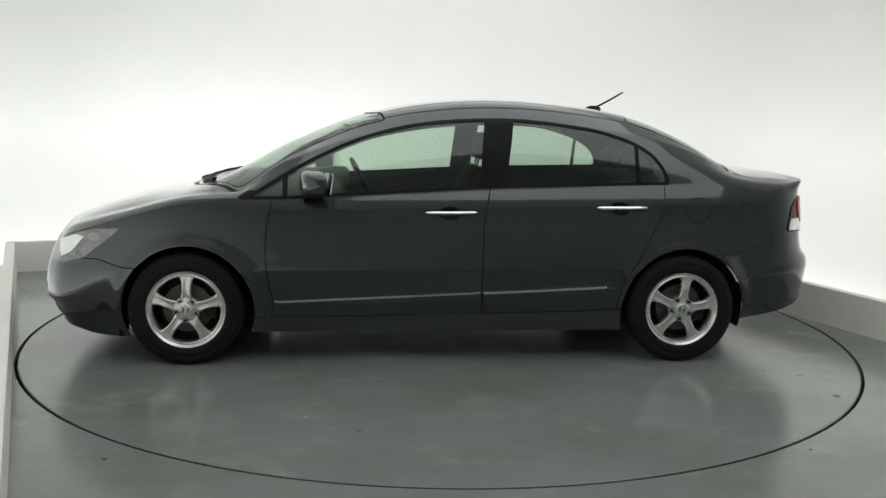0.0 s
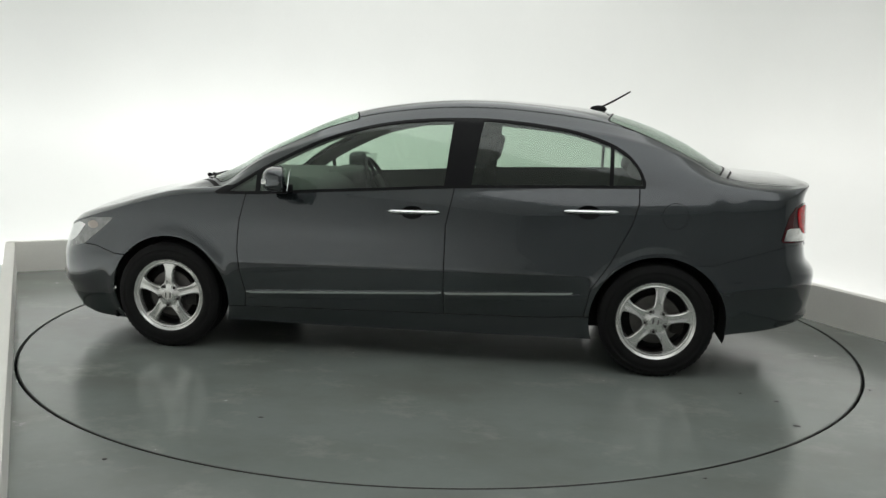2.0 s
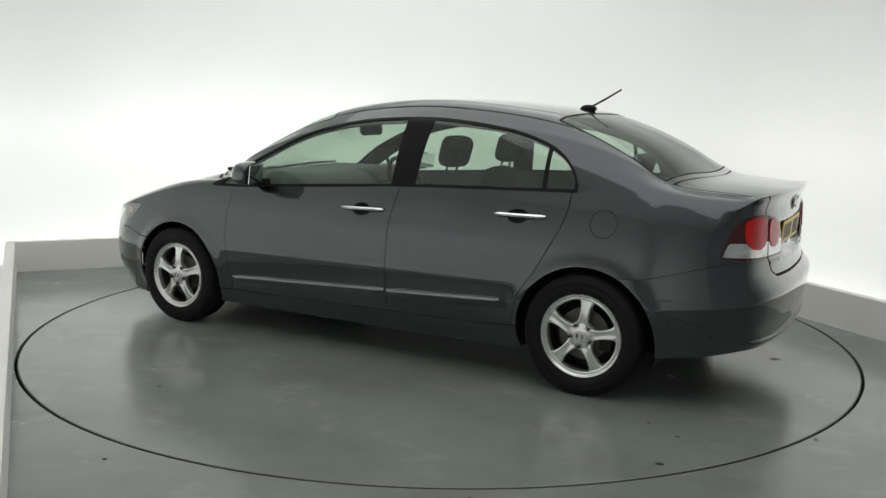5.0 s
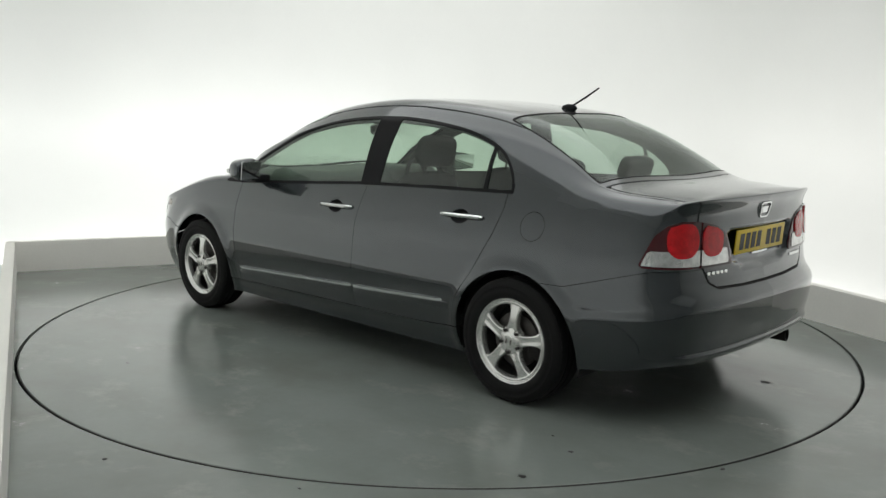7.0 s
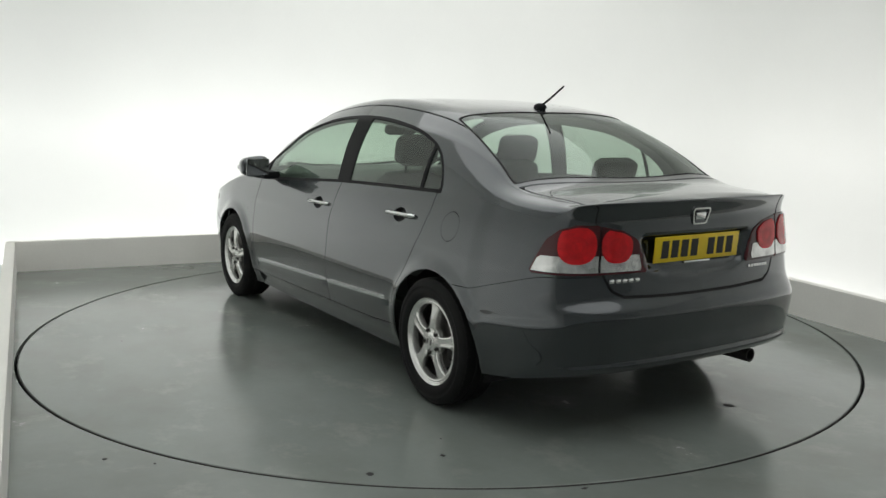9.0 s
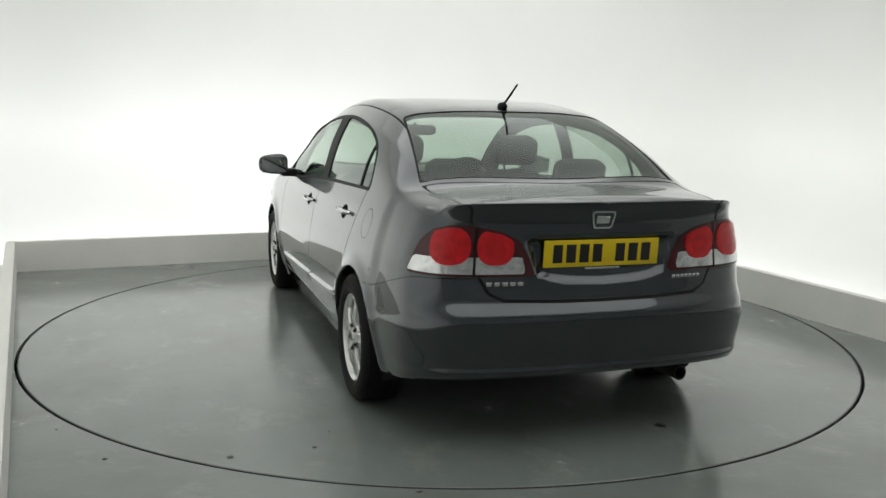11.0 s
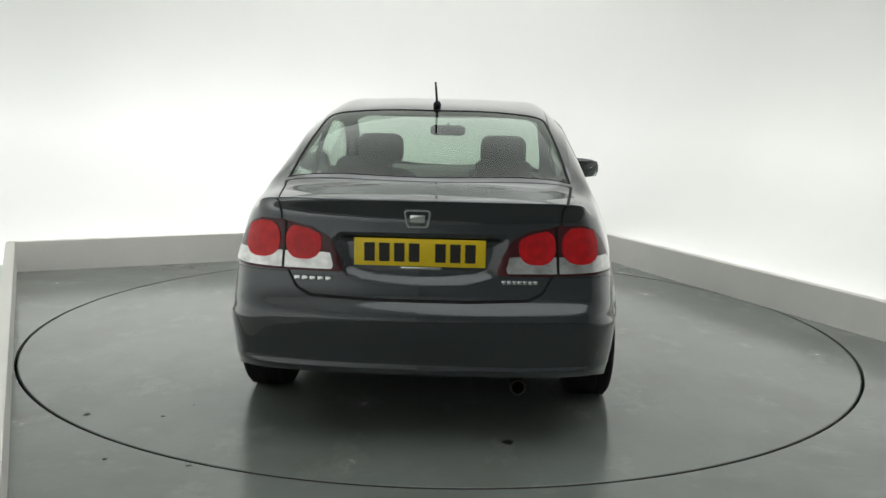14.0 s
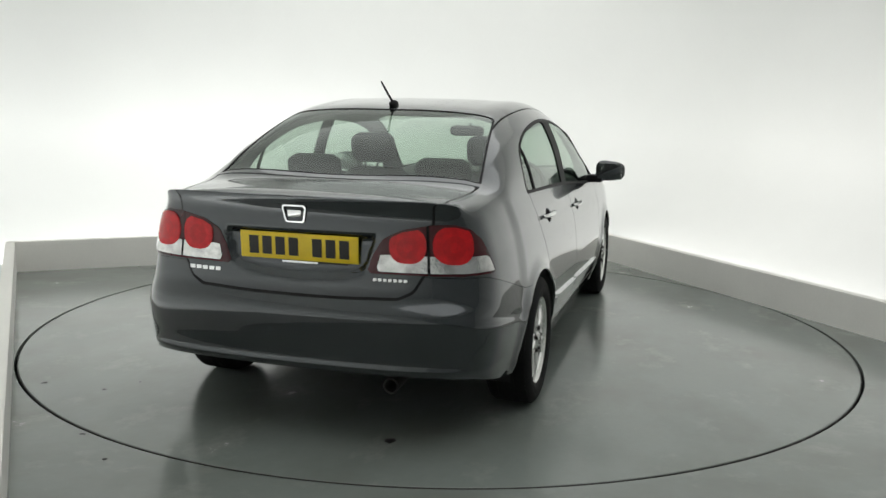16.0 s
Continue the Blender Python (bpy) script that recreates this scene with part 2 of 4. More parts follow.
def build_turntable():
    base = tagged(new("turntable"), "round grey turntable set flush in the floor, turning under the car", "turntable")
    r = R_TABLE
    bm = lathe([(r - 0.012, -0.10), (r, -0.09), (r, -0.004), (r - 0.004, 0.0), (0.0, 0.0)], N_RING, "z")
    part("disc", bm, TABLE, base, "grey painted disc with a dark gap round it", smooth=False)
    # black strip added inside the gap so that the ring reads dark
    rim = lathe([(r - 0.001, -0.0022), (r + 0.0025, -0.0035), (r + 0.0025, -0.06), (r - 0.001, -0.06)], N_RING, "z")
    part("edge_strip", rim, INK, base, "black strip added on the disc's edge to darken the gap", smooth=False)
    return base


def build_scuffs(table):
    """Dark drips and scraps lying on the disc."""
    rng = random.Random(4)
    spots = [(-1.970, -0.372, 0.032, 0.7), (-1.830, 1.472, 0.017, 0.8), (-1.816, 1.139, 0.013, 0.8), (-1.66, 1.05, 0.008, 0.5), (-2.33, 0.851, 0.009, 1.6), (-1.337, 2.14, 0.008, 0.6), (0.525, 1.848, 0.012, 0.6)]
    for x, y, r, squash in spots:
        bm = bmesh.new()
        n = 14
        rim = [bm.verts.new((x + r * (1 + rng.uniform(-0.35, 0.35)) * math.cos(2 * math.pi * k / n), y + squash * r * (1 + rng.uniform(-0.35, 0.35)) * math.sin(2 * math.pi * k / n), 0.0006)) for k in range(n)]
        mid = bm.verts.new((x, y, 0.004))
        for k in range(n):
            bm.faces.new((rim[k], rim[(k + 1) % n], mid))
        part("stain", bm, INK, table, "small dark dried drip")


build_floor()
build_floor_spot()
build_low_wall()
build_walls()
turntable = build_turntable()
build_scuffs(turntable)


# ---- the car's skin ----
def curve(xs, ys):
    """A smooth function through points, with no overshoot."""
    xs, ys = np.array(xs, float), np.array(ys, float)
    if xs[0] > xs[-1]:
        xs, ys = xs[::-1], ys[::-1]
    h, d = np.diff(xs), np.diff(ys) / np.diff(xs)
    m = np.concatenate([[d[0]], np.where(d[1:] * d[:-1] > 0, 2 * d[1:] * d[:-1] / np.where(d[1:] + d[:-1] == 0, 1, d[1:] + d[:-1]), 0), [d[-1]]])

    def f(x):
        x = np.clip(np.asarray(x, float), xs[0], xs[-1])
        i = np.clip(np.searchsorted(xs, x) - 1, 0, len(h) - 1)
        t = (x - xs[i]) / h[i]
        return ys[i] * (1 + 2 * t) * (1 - t) ** 2 + ys[i + 1] * t * t * (3 - 2 * t) + h[i] * (m[i] * t * (1 - t) ** 2 + m[i + 1] * t * t * (t - 1))

    return f


def spline(points, n):
    """n points evenly along a smooth line through points."""
    p = np.array(points, float)
    p = np.vstack([2 * p[0] - p[1], p, 2 * p[-1] - p[-2]])
    out = []
    for i in range(1, len(p) - 2):
        for t in np.linspace(0, 1, 24, endpoint=False):
            a, b, c, d = p[i - 1 : i + 3]
            out.append(0.5 * (2 * b + (c - a) * t + (2 * a - 5 * b + 4 * c - d) * t * t + (3 * b - a - 3 * c + d) * t**3))
    out.append(p[-2])
    out = np.array(out)
    s = np.concatenate([[0], np.cumsum(np.linalg.norm(np.diff(out, axis=0), axis=1))])
    q = np.linspace(0, s[-1], n)
    return np.stack([np.interp(q, s, out[:, k]) for k in range(out.shape[1])], 1)


def poly_sdf(px, py, poly):
    """Signed distance to a closed outline, negative inside."""
    poly = np.array(poly, float)
    best, inside = np.full(px.shape, 1e9), np.zeros(px.shape, bool)
    for (ax, ay), (bx, by) in zip(poly, np.roll(poly, -1, 0)):
        dx, dy = bx - ax, by - ay
        t = np.clip(((px - ax) * dx + (py - ay) * dy) / (dx * dx + dy * dy + 1e-12), 0, 1)
        best = np.minimum(best, np.hypot(px - ax - t * dx, py - ay - t * dy))
        inside ^= ((ay > py) != (by > py)) & (px < (bx - ax) * (py - ay) / (by - ay + 1e-12) + ax)
    return np.where(inside, -best, best)


PLAN = spline([(2.20, 0), (2.19, 0.27), (2.135, 0.55), (2.065, 0.68), (1.97, 0.765), (1.80, 0.828), (1.50, 0.861), (1.2, 0.868), (0.6, 0.870), (0, 0.870), (-0.6, 0.870), (-1.2, 0.864), (-1.6, 0.850), (-1.85, 0.826), (-2.01, 0.785), (-2.125, 0.69), (-2.18, 0.52), (-2.207, 0.27), (-2.215, 0)], 300)
D_SIDE = curve([0.12, 0.20, 0.27, 0.30, 0.36, 0.46, 0.51, 0.56, 0.64, 0.72, 0.80, 0.88, 0.94, 1.0], [0.085, 0.062, 0.034, 0.028, 0.016, 0.003, 0.0, 0.004, 0.011, 0.021, 0.038, 0.061, 0.085, 0.112])
D_REAR = curve([0.20, 0.30, 0.338, 0.356, 0.44, 0.545, 0.562, 0.58, 0.61, 0.64, 0.70, 0.72, 0.86, 0.93, 0.97, 0.99, 1.02], [0.11, 0.046, 0.020, 0.025, 0.011, 0.0, 0.004, 0.015, 0.040, 0.054, 0.063, 0.066, 0.074, 0.075, 0.065, 0.056, 0.050])
D_FRONT = curve([0.12, 0.25, 0.300, 0.325, 0.38, 0.46, 0.55, 0.64], [0.13, 0.050, 0.026, 0.002, 0.002, 0.012, 0.038, 0.085])
Z_SHOULDER = curve([2.2, 2.1, 1.95, 1.8, 1.7, 1.5, 1.3, 1.1, 1.0, 0.6, 0.17, -0.28, -0.73, -1.25, -1.6, -1.85, -2.0, -2.08, -2.14, -2.18, -2.215], [0.60, 0.625, 0.685, 0.728, 0.757, 0.815, 0.858, 0.880, 0.875, 0.890, 0.914, 0.942, 0.957, 0.972, 0.965, 0.945, 0.935, 0.958, 0.992, 1.002, 1.005])
Z_LOW = curve([2.2, 2.0, 1.85, 1.7, 1.5, 1.0, 0.5, -0.8, -1.1, -1.5, -1.7, -1.85, -2.02, -2.1, -2.205], [0.16, 0.17, 0.145, 0.135, 0.15, 0.165, 0.163, 0.168, 0.175, 0.22, 0.235, 0.255, 0.29, 0.305, 0.310])
Z_TOP = curve([2.2, 2.1, 1.98, 1.8, 1.62, 1.4, 1.24, 1.09, 0.915, 0.74, 0.566, 0.392, 0.219, 0.045, -0.13, -0.3, -0.475, -0.65, -0.82, -1.0, -1.17, -1.35, -1.53, -1.68, -1.78, -1.9, -2.07, -2.15], [0.60, 0.68, 0.745, 0.810, 0.858, 0.897, 0.948, 1.022, 1.122, 1.203, 1.276, 1.333, 1.374, 1.400, 1.417, 1.424, 1.421, 1.411, 1.397, 1.377, 1.338, 1.275, 1.190, 1.096, 1.047, 1.037, 1.025, 1.012])
RAIL_Y = curve([2.2, 2.0, 1.7, 1.3, 1.06, 0.8, 0.5, 0.2, -0.3, -0.8, -1.06, -1.3, -1.5, -1.65, -1.8, -2.0, -2.15], [0.42, 0.54, 0.63, 0.69, 0.705, 0.684, 0.656, 0.637, 0.624, 0.616, 0.612, 0.616, 0.628, 0.640, 0.636, 0.61, 0.56])
RAIL_Z = curve([2.2, 2.0, 1.7, 1.3, 1.06, 0.95, 0.8, 0.64, 0.49, 0.335, 0.18, 0.03, -0.12, -0.28, -0.43, -0.58, -0.74, -0.9, -1.06, -1.3, -1.5, -1.65, -1.8, -2.0, -2.15], [0.61, 0.715, 0.797, 0.892, 0.915, 0.996, 1.098, 1.182, 1.258, 1.311, 1.345, 1.366, 1.381, 1.387, 1.385, 1.374, 1.357, 1.333, 1.300, 1.222, 1.126, 1.043, 1.012, 1.002, 0.995])
ARCHES = ((1.330, 0.292, 0.345), (-1.345, 0.284, 0.352))
RECESS = [(0.345, 0.868), (0.30, 0.715), (0.20, 0.686), (0.0, 0.674), (-0.20, 0.686), (-0.30, 0.715), (-0.345, 0.868)]


def skin_side(i, z):
    """The body below the shoulder at station i and heights z."""
    p = PLAN[i]
    d = PLAN[min(i + 1, len(PLAN) - 1)] - PLAN[max(i - 1, 0)]
    nx, ny = (d[1], -d[0]) / np.linalg.norm(d)
    nx, ny = -nx, -ny
    if nx * (p[0]) + ny * p[1] < 0:
        nx, ny = -nx, -ny
    end = D_REAR(z) if p[0] < 0 else D_FRONT(z)
    k = nx * nx
    off = D_SIDE(z) * (1 - k) + end * k
    for ax, az, ar in ARCHES:
        off = off - 0.015 * np.exp(-(((np.hypot(p[0] - ax, z - az) - ar) / 0.042) ** 2)) * (p[1] > 0.6)
    if p[0] < -1.60:
        zc = np.interp(p[0], [-2.2, -2.07, -1.69], [0.54, 0.515, 0.470])
        off = off + 0.009 * np.clip((z - zc) / 0.03, 0, 1) * np.clip((-1.60 - p[0]) / 0.08, 0, 1) * (1 - k)
    x, y = p[0] - nx * off, p[1] - ny * off
    if p[0] < -1.9:
        s = poly_sdf(np.full(z.shape, 1.0) * y, z, RECESS)
        x = x + 0.026 * np.clip(-s / 0.024, 0, 1) ** 2 * (3 - 2 * np.clip(-s / 0.024, 0, 1))
    return np.stack([x, np.maximum(y, 0), z], 1)


def side_y(x, z):
    """The half width of the body's flank."""
    i = int(np.argmin(np.abs(PLAN[40:260, 0] - x))) + 40
    return float(skin_side(i, np.array([float(z)]))[0, 1])


def skin():
    """One half of the body's outer sheet, as a grid: points, and the run round the plan."""
    run = np.concatenate([[0], np.cumsum(np.linalg.norm(np.diff(PLAN, axis=0), axis=1))])
    run = run[-1] - run
    rows = []
    for i, p in enumerate(PLAN):
        zs, zl = float(Z_SHOULDER(p[0])), float(Z_LOW(p[0]))
        step = min(0.62, zs - 0.02)
        low = skin_side(i, np.concatenate([np.linspace(zl, 0.45, 20, endpoint=False), np.linspace(0.45, step, 18, endpoint=False), np.linspace(step, zs, 26)]))
        s = low[-1]
        xm = float(np.interp(i, [0, 46, 256, 299], [2.125, PLAN[46][0], PLAN[256][0], -2.165]))
        yr = min(float(RAIL_Y(p[0])), s[1] * 0.93)
        zr, zt = float(RAIL_Z(p[0])), float(Z_TOP(xm))
        zr = max(min(zr, zt), s[2] + 0.004)
        zt = max(zt, zr)
        cab = min(1.0, max(0.0, (zr - s[2]) / 0.3))
        room_out = min(1.0, (s[1] - yr) / 0.12)
        mid = (s[1] * 0.5 + yr * 0.5 + (0.022 * cab + 0.02 * (1 - cab)) * room_out, s[2] * 0.5 + zr * 0.5 + 0.012 * (1 - cab) * room_out)
        ctrl = [tuple(low[-3][1:]), (s[1], s[2]), mid, (yr, zr)]
        ctrl += [(yr * q, zt - (zt - zr) * q**3.2) for q in (0.85, 0.6, 0.35, 0.15, 0.0)]
        if s[1] < 0.03:
            top = np.stack([np.linspace(s[1], 0, 60), np.full(60, s[2])], 1)
        else:
            up = spline(ctrl[:4], 60)
            k0 = int(np.argmin(np.hypot(up[:, 0] - s[1], up[:, 1] - s[2])))
            low_part = spline(np.vstack([up[k0:], [ctrl[4]]]), 40)[:26]
            rest = spline([tuple(low_part[-1])] + [c for c in ctrl[4:] if c[0] < low_part[-1][0] - 0.01], 35)
            top = np.vstack([low_part[:-1], rest])
            top[0] = (s[1], s[2])
        w = 1 - top[:, 0] / max(s[1], 1e-6) if s[1] > 1e-3 else np.linspace(0, 1, 60)
        xs = s[0] + (xm - s[0]) * np.clip(w, 0, 1) ** 1.0
        rows.append(np.vstack([low, np.stack([xs, top[:, 0], top[:, 1]], 1)[1:]]))
    g = np.array(rows)
    for _ in range(6):
        soft = g.copy()
        soft[1:-1] = (g[:-2] + 2 * g[1:-1] + g[2:]) / 4
        g[:, 66:] = soft[:, 66:]
    du, dv = np.gradient(g, axis=0), np.gradient(g, axis=1)
    n = np.cross(du, dv)
    n /= np.linalg.norm(n, axis=2, keepdims=True) + 1e-12
    if n[150, 20, 1] < 0:
        n = -n
    n[:, -1, 1] = 0
    n /= np.linalg.norm(n, axis=2, keepdims=True) + 1e-12
    r = np.repeat(run[:, None], g.shape[1], 1)
    lift = np.repeat(np.arange(g.shape[1])[None], g.shape[0], 0) - 63.0
    return np.concatenate([g, n, r[..., None], lift[..., None]], 2)


class Sheet:
    """Cuts the sheet into panels along lines f = 0."""

    def __init__(self, grid):
        nu, nv, k = grid.shape
        self.v = [tuple(p) for p in grid.reshape(-1, k)]
        self.cut = {}
        self.all = [(a * nv + b, (a + 1) * nv + b, (a + 1) * nv + b + 1, a * nv + b + 1) for a in range(nu - 1) for b in range(nv - 1)]

    def split(self, faces, f):
        arr = np.array(self.v)
        val = f(*arr[:, :3].T, arr[:, 6], arr[:, 7])
        val = np.where(np.abs(val) < 2e-4, 0, val)
        fresh = {}
        neg, pos = [], []
        for face in faces:
            vs = [val[i] for i in face]
            if max(vs) <= 0:
                neg.append(face)
                continue
            if min(vs) >= 0:
                pos.append(face)
                continue
            a, b = [], []
            for i, j, p, q in zip(face, face[1:] + face[:1], vs, vs[1:] + vs[:1]):
                if p <= 0:
                    a.append(i)
                if p >= 0:
                    b.append(i)
                if p * q < 0:
                    key = (min(i, j), max(i, j))
                    if key not in fresh:
                        t = p / (p - q)
                        self.v.append(tuple(arr[i] + (arr[j] - arr[i]) * t))
                        fresh[key] = len(self.v) - 1
                    a.append(fresh[key])
                    b.append(fresh[key])
            if len(a) > 2:
                neg.append(tuple(a))
            if len(b) > 2:
                pos.append(tuple(b))
        return neg, pos

    def largest(self, faces):
        """The largest connected piece, and the rest."""
        up = {}

        def root(i):
            while up.setdefault(i, i) != i:
                up[i] = up[up[i]]
                i = up[i]
            return i

        for f in faces:
            for j in f[1:]:
                up[root(f[0])] = root(j)
        count = {}
        for f in faces:
            count[root(f[0])] = count.get(root(f[0]), 0) + 1
        best = max(count, key=count.get)
        return [f for f in faces if root(f[0]) == best], [f for f in faces if root(f[0]) != best]

    def seam(self, faces, f, w=0.0035):
        neg, rest = self.split(faces, lambda *q: f(*q) + w)
        mid, pos = self.split(rest, lambda *q: f(*q) - w)
        return neg, mid, pos

    def mesh(self, name, faces, material, sides=(1, -1), out=0.0, rim=0.008, weld=True):
        """Panel meshes for one or both sides, with an edge turned inwards by rim."""
        used = sorted({i for f in faces for i in f})
        arr = np.array([self.v[i] for i in used])
        idx = {i: k for k, i in enumerate(used)}
        fs0 = [tuple(idx[i] for i in f) for f in faces]
        edges = {}
        for f in fs0:
            for i, j in zip(f, f[1:] + f[:1]):
                edges[(i, j)] = 1
        border = [(i, j) for i, j in edges if (j, i) not in edges]
        verts, norms, out_faces = [], [], []
        turned = 0.0
        for f in fs0[:: max(1, len(fs0) // 60)]:
            a, b, c = arr[f[0], :3], arr[f[1], :3], arr[f[2], :3]
            turned += float(np.cross(b - a, c - a) @ arr[f[0], 3:6]) * 1e4
        if turned < 0:
            fs0 = [f[::-1] for f in fs0]
            border = [(j, i) for i, j in border]
        for s in sides:
            base = len(verts)
            flip = np.array([1, s, 1])
            co, no = arr[:, :3] * flip, arr[:, 3:6] * flip
            p = co + no * out
            verts += [tuple(q) for q in p]
            norms += [tuple(q) for q in no]
            out_faces += [tuple(base + i for i in (f if s > 0 else f[::-1])) for f in fs0]
            if rim:
                mark = {}
                for i, j in border:
                    if abs(co[i][1]) < 1e-5 and abs(co[j][1]) < 1e-5:
                        continue
                    for k in (i, j):
                        if k not in mark:
                            mark[k] = len(verts)
                            verts.append(tuple(p[k] - no[k] * rim))
                            norms.append(tuple(no[k]))
                    q = (base + j, base + i, mark[i], mark[j])
                    out_faces.append(q if s > 0 else q[::-1])
        data = bpy.data.meshes.new(name)
        data.from_pydata(verts, [], out_faces)
        data.polygons.foreach_set("use_smooth", [True] * len(data.polygons))
        data.validate()
        data.materials.append(material)
        if len(data.vertices) == len(norms):
            data.normals_split_custom_set_from_vertices(norms)
        return data


car = tagged(new("car"), "dark grey metallic four-door saloon car parked on the turntable", "car")
GRID = skin()
sheet = Sheet(GRID)


def top_z(x, y):
    """The height of the upper skin at a place in plan."""
    g = GRID[:, 66:, :3].reshape(-1, 3)
    return float(g[int(np.argmin((g[:, 0] - x) ** 2 + (g[:, 1] - abs(y)) ** 2)), 2])


def panel(name, faces, material, label="", parent=None, sides=(1, -1), out=0.0, rim=0.008):
    if not faces:
        return None
    if len(sides) == 2 and name in SINGLE:
        ob = new(name, sheet.mesh(name, faces, material, sides, out, rim))
        ob.parent = parent or car
        return tagged(ob, label)
    for s in sides:
        ob = new(name, sheet.mesh(name, faces, material, (s,), out, rim))
        ob.parent = parent or car
        tagged(ob, label)
    return ob


SINGLE = {"bonnet", "roof", "windscreen", "rear_window", "boot_lid", "front_bumper", "rear_bumper", "cabin_lining", "panel_gap", "screen_surround", "grille", "cowl", "rear_screen_surround"}


def line(points, axis):
    """A dividing line: 'x' as x over z, 'z' as z over x."""
    pts = sorted(points, key=lambda p: p[1] if axis == "x" else p[0])
    f = curve([p[1] for p in pts], [p[0] for p in pts]) if axis == "x" else curve([p[0] for p in pts], [p[1] for p in pts])
    return (lambda x, y, z, s, h: x - f(z)) if axis == "x" else (lambda x, y, z, s, h: z - f(x))


FRAME = spline([(1.075, 0.885), (0.952, 0.962), (0.796, 1.060), (0.642, 1.140), (0.488, 1.210), (0.335, 1.262), (0.183, 1.299), (0.03, 1.323), (-0.123, 1.336), (-0.276, 1.342), (-0.429, 1.341), (-0.582, 1.330), (-0.736, 1.312), (-0.89, 1.286), (-1.046, 1.238), (-1.141, 1.190), (-1.206, 1.132), (-1.250, 1.06), (-1.258, 0.985)], 70)
BELT = curve([1.1, 0.86, 0.6, 0.17, -0.28, -0.73, -1.27], [0.874, 0.878, 0.894, 0.920, 0.947, 0.962, 0.976])
FRAME_POLY = [tuple(p) for p in FRAME] + [(x, float(BELT(x))) for x in np.linspace(-1.255, 1.06, 40)]


def cup_f(cx, cz):
    """The oval opening for a door handle's cup."""
    return lambda x, y, z, s, h: np.where(y > 0.5, (np.hypot((x - cx) / 0.060, (z - cz) / 0.036) - 1) * 0.05, 1.0)


def build_skin():
    sh = sheet
    black, seams = [], []
    F = sh.all
    # wheel openings
    for ax, az, ar in ARCHES:
        gone, F = sh.split(F, lambda x, y, z, s, h: np.where(y > 0.55, np.hypot(x - ax, z - az) - ar, 1.0))
    # side windows: frame, glass, pillars
    win, F = sh.split(F, lambda x, y, z, s, h: np.where((y > 0.45) & (x < 1.15) & (x > -1.35), poly_sdf(x, z, FRAME_POLY), 1.0))
    panes, frame_band = sh.split(win, lambda x, y, z, s, h: np.maximum(poly_sdf(x, z, FRAME_POLY) + 0.016, poly_sdf(x, z + 0.022, FRAME_POLY) + 0.016))
    frame_band, surround = sh.split(frame_band, lambda x, y, z, s, h: np.minimum(np.maximum(poly_sdf(x, z, FRAME_POLY) + 0.016, poly_sdf(x, z + 0.022, FRAME_POLY) + 0.016) - 0.013, z - BELT(x) - 0.045))
    panel("door_frame", surround, PAINT, "dark grey painted upper door frame", rim=0.006)
    quarter, panes = sh.split(panes, lambda x, y, z, s, h: 0.815 - x)
    post, rest = sh.split(quarter, lambda x, y, z, s, h: x - 0.84)
    frame_band += post
    panel("front_quarter_light", rest, GLASS, "small fixed green-tinted pane by the mirror", out=-0.004, rim=0.004)
    rear_part, front_part = sh.split(panes, line([(-0.405, 1.36), (-0.341, 0.93)], "x"))
    front_glass, pillar = sh.split(front_part, lambda x, y, z, s, h: -(x - np.interp(z, [0.92, 1.33], [-0.200, -0.238])))
    frame_band += pillar
    rear_q, rear_g = sh.split(rear_part, lambda x, y, z, s, h: x + 1.092)
    bar, rear_g = sh.split(rear_g, lambda x, y, z, s, h: x + 1.072)
    frame_band += bar
    panel("front_door_window", front_glass, GLASS, "green-tinted door glass, closed", out=-0.005, rim=0.004)
    panel("rear_door_window", rear_g, GLASS, "green-tinted door glass, closed", out=-0.005, rim=0.004)
    panel("rear_quarter_light", rear_q, GLASS, "small green-tinted corner pane", out=-0.005, rim=0.004)
    panel("window_frame", frame_band, BLACK, "satin black window frame and pillar trim", out=0.001)

    # windscreen and rear screen
    def screen_front(x, y, z, s, h):
        yr = RAIL_Y(x) - 0.030
        lower = 1.375 - 0.27 * (y / 0.66) ** 2
        upper = 0.40 - 0.10 * (y / 0.6) ** 2
        return np.where(h > 8, np.maximum(np.maximum(y - yr, x - lower), upper - x), 1.0)

    def screen_rear(x, y, z, s, h):
        yr = np.interp(x, [-1.66, -1.05], [0.634, 0.545])
        upper = -1.095 + 0.05 * (y / 0.6) ** 2
        lower = -1.738 + 0.085 * (y / 0.62) ** 2
        return np.where(h > 8, np.maximum(np.maximum(y - yr, x - upper), lower - x), 1.0)

    screen, F = sh.split(F, screen_front)
    g, edge = sh.split(screen, lambda *q: screen_front(*q) + 0.009)
    panel("windscreen", g, GLASS, "green-tinted windscreen", out=-0.003, rim=0.005)
    panel("screen_surround", edge, BLACK, "black edge of the windscreen", rim=0.004)
    screen, F = sh.split(F, screen_rear)
    g, edge = sh.split(screen, lambda *q: screen_rear(*q) + 0.009)
    panel("rear_window", g, REAR_GLASS, "sloping green-tinted rear window", out=-0.003, rim=0.005)
    panel("rear_screen_surround", edge, BLACK, "black rubber edge of the rear window", rim=0.004)
    # tail lamps on the corner and on the boot lid
    lamp = [(0.305, 0.716), (0.60, 0.716), (0.915, 0.722), (0.885, 0.785), (0.845, 0.855), (0.78, 0.898), (0.68, 0.918), (0.57, 0.915), (0.445, 0.893), (0.368, 0.855), (0.328, 0.785)]

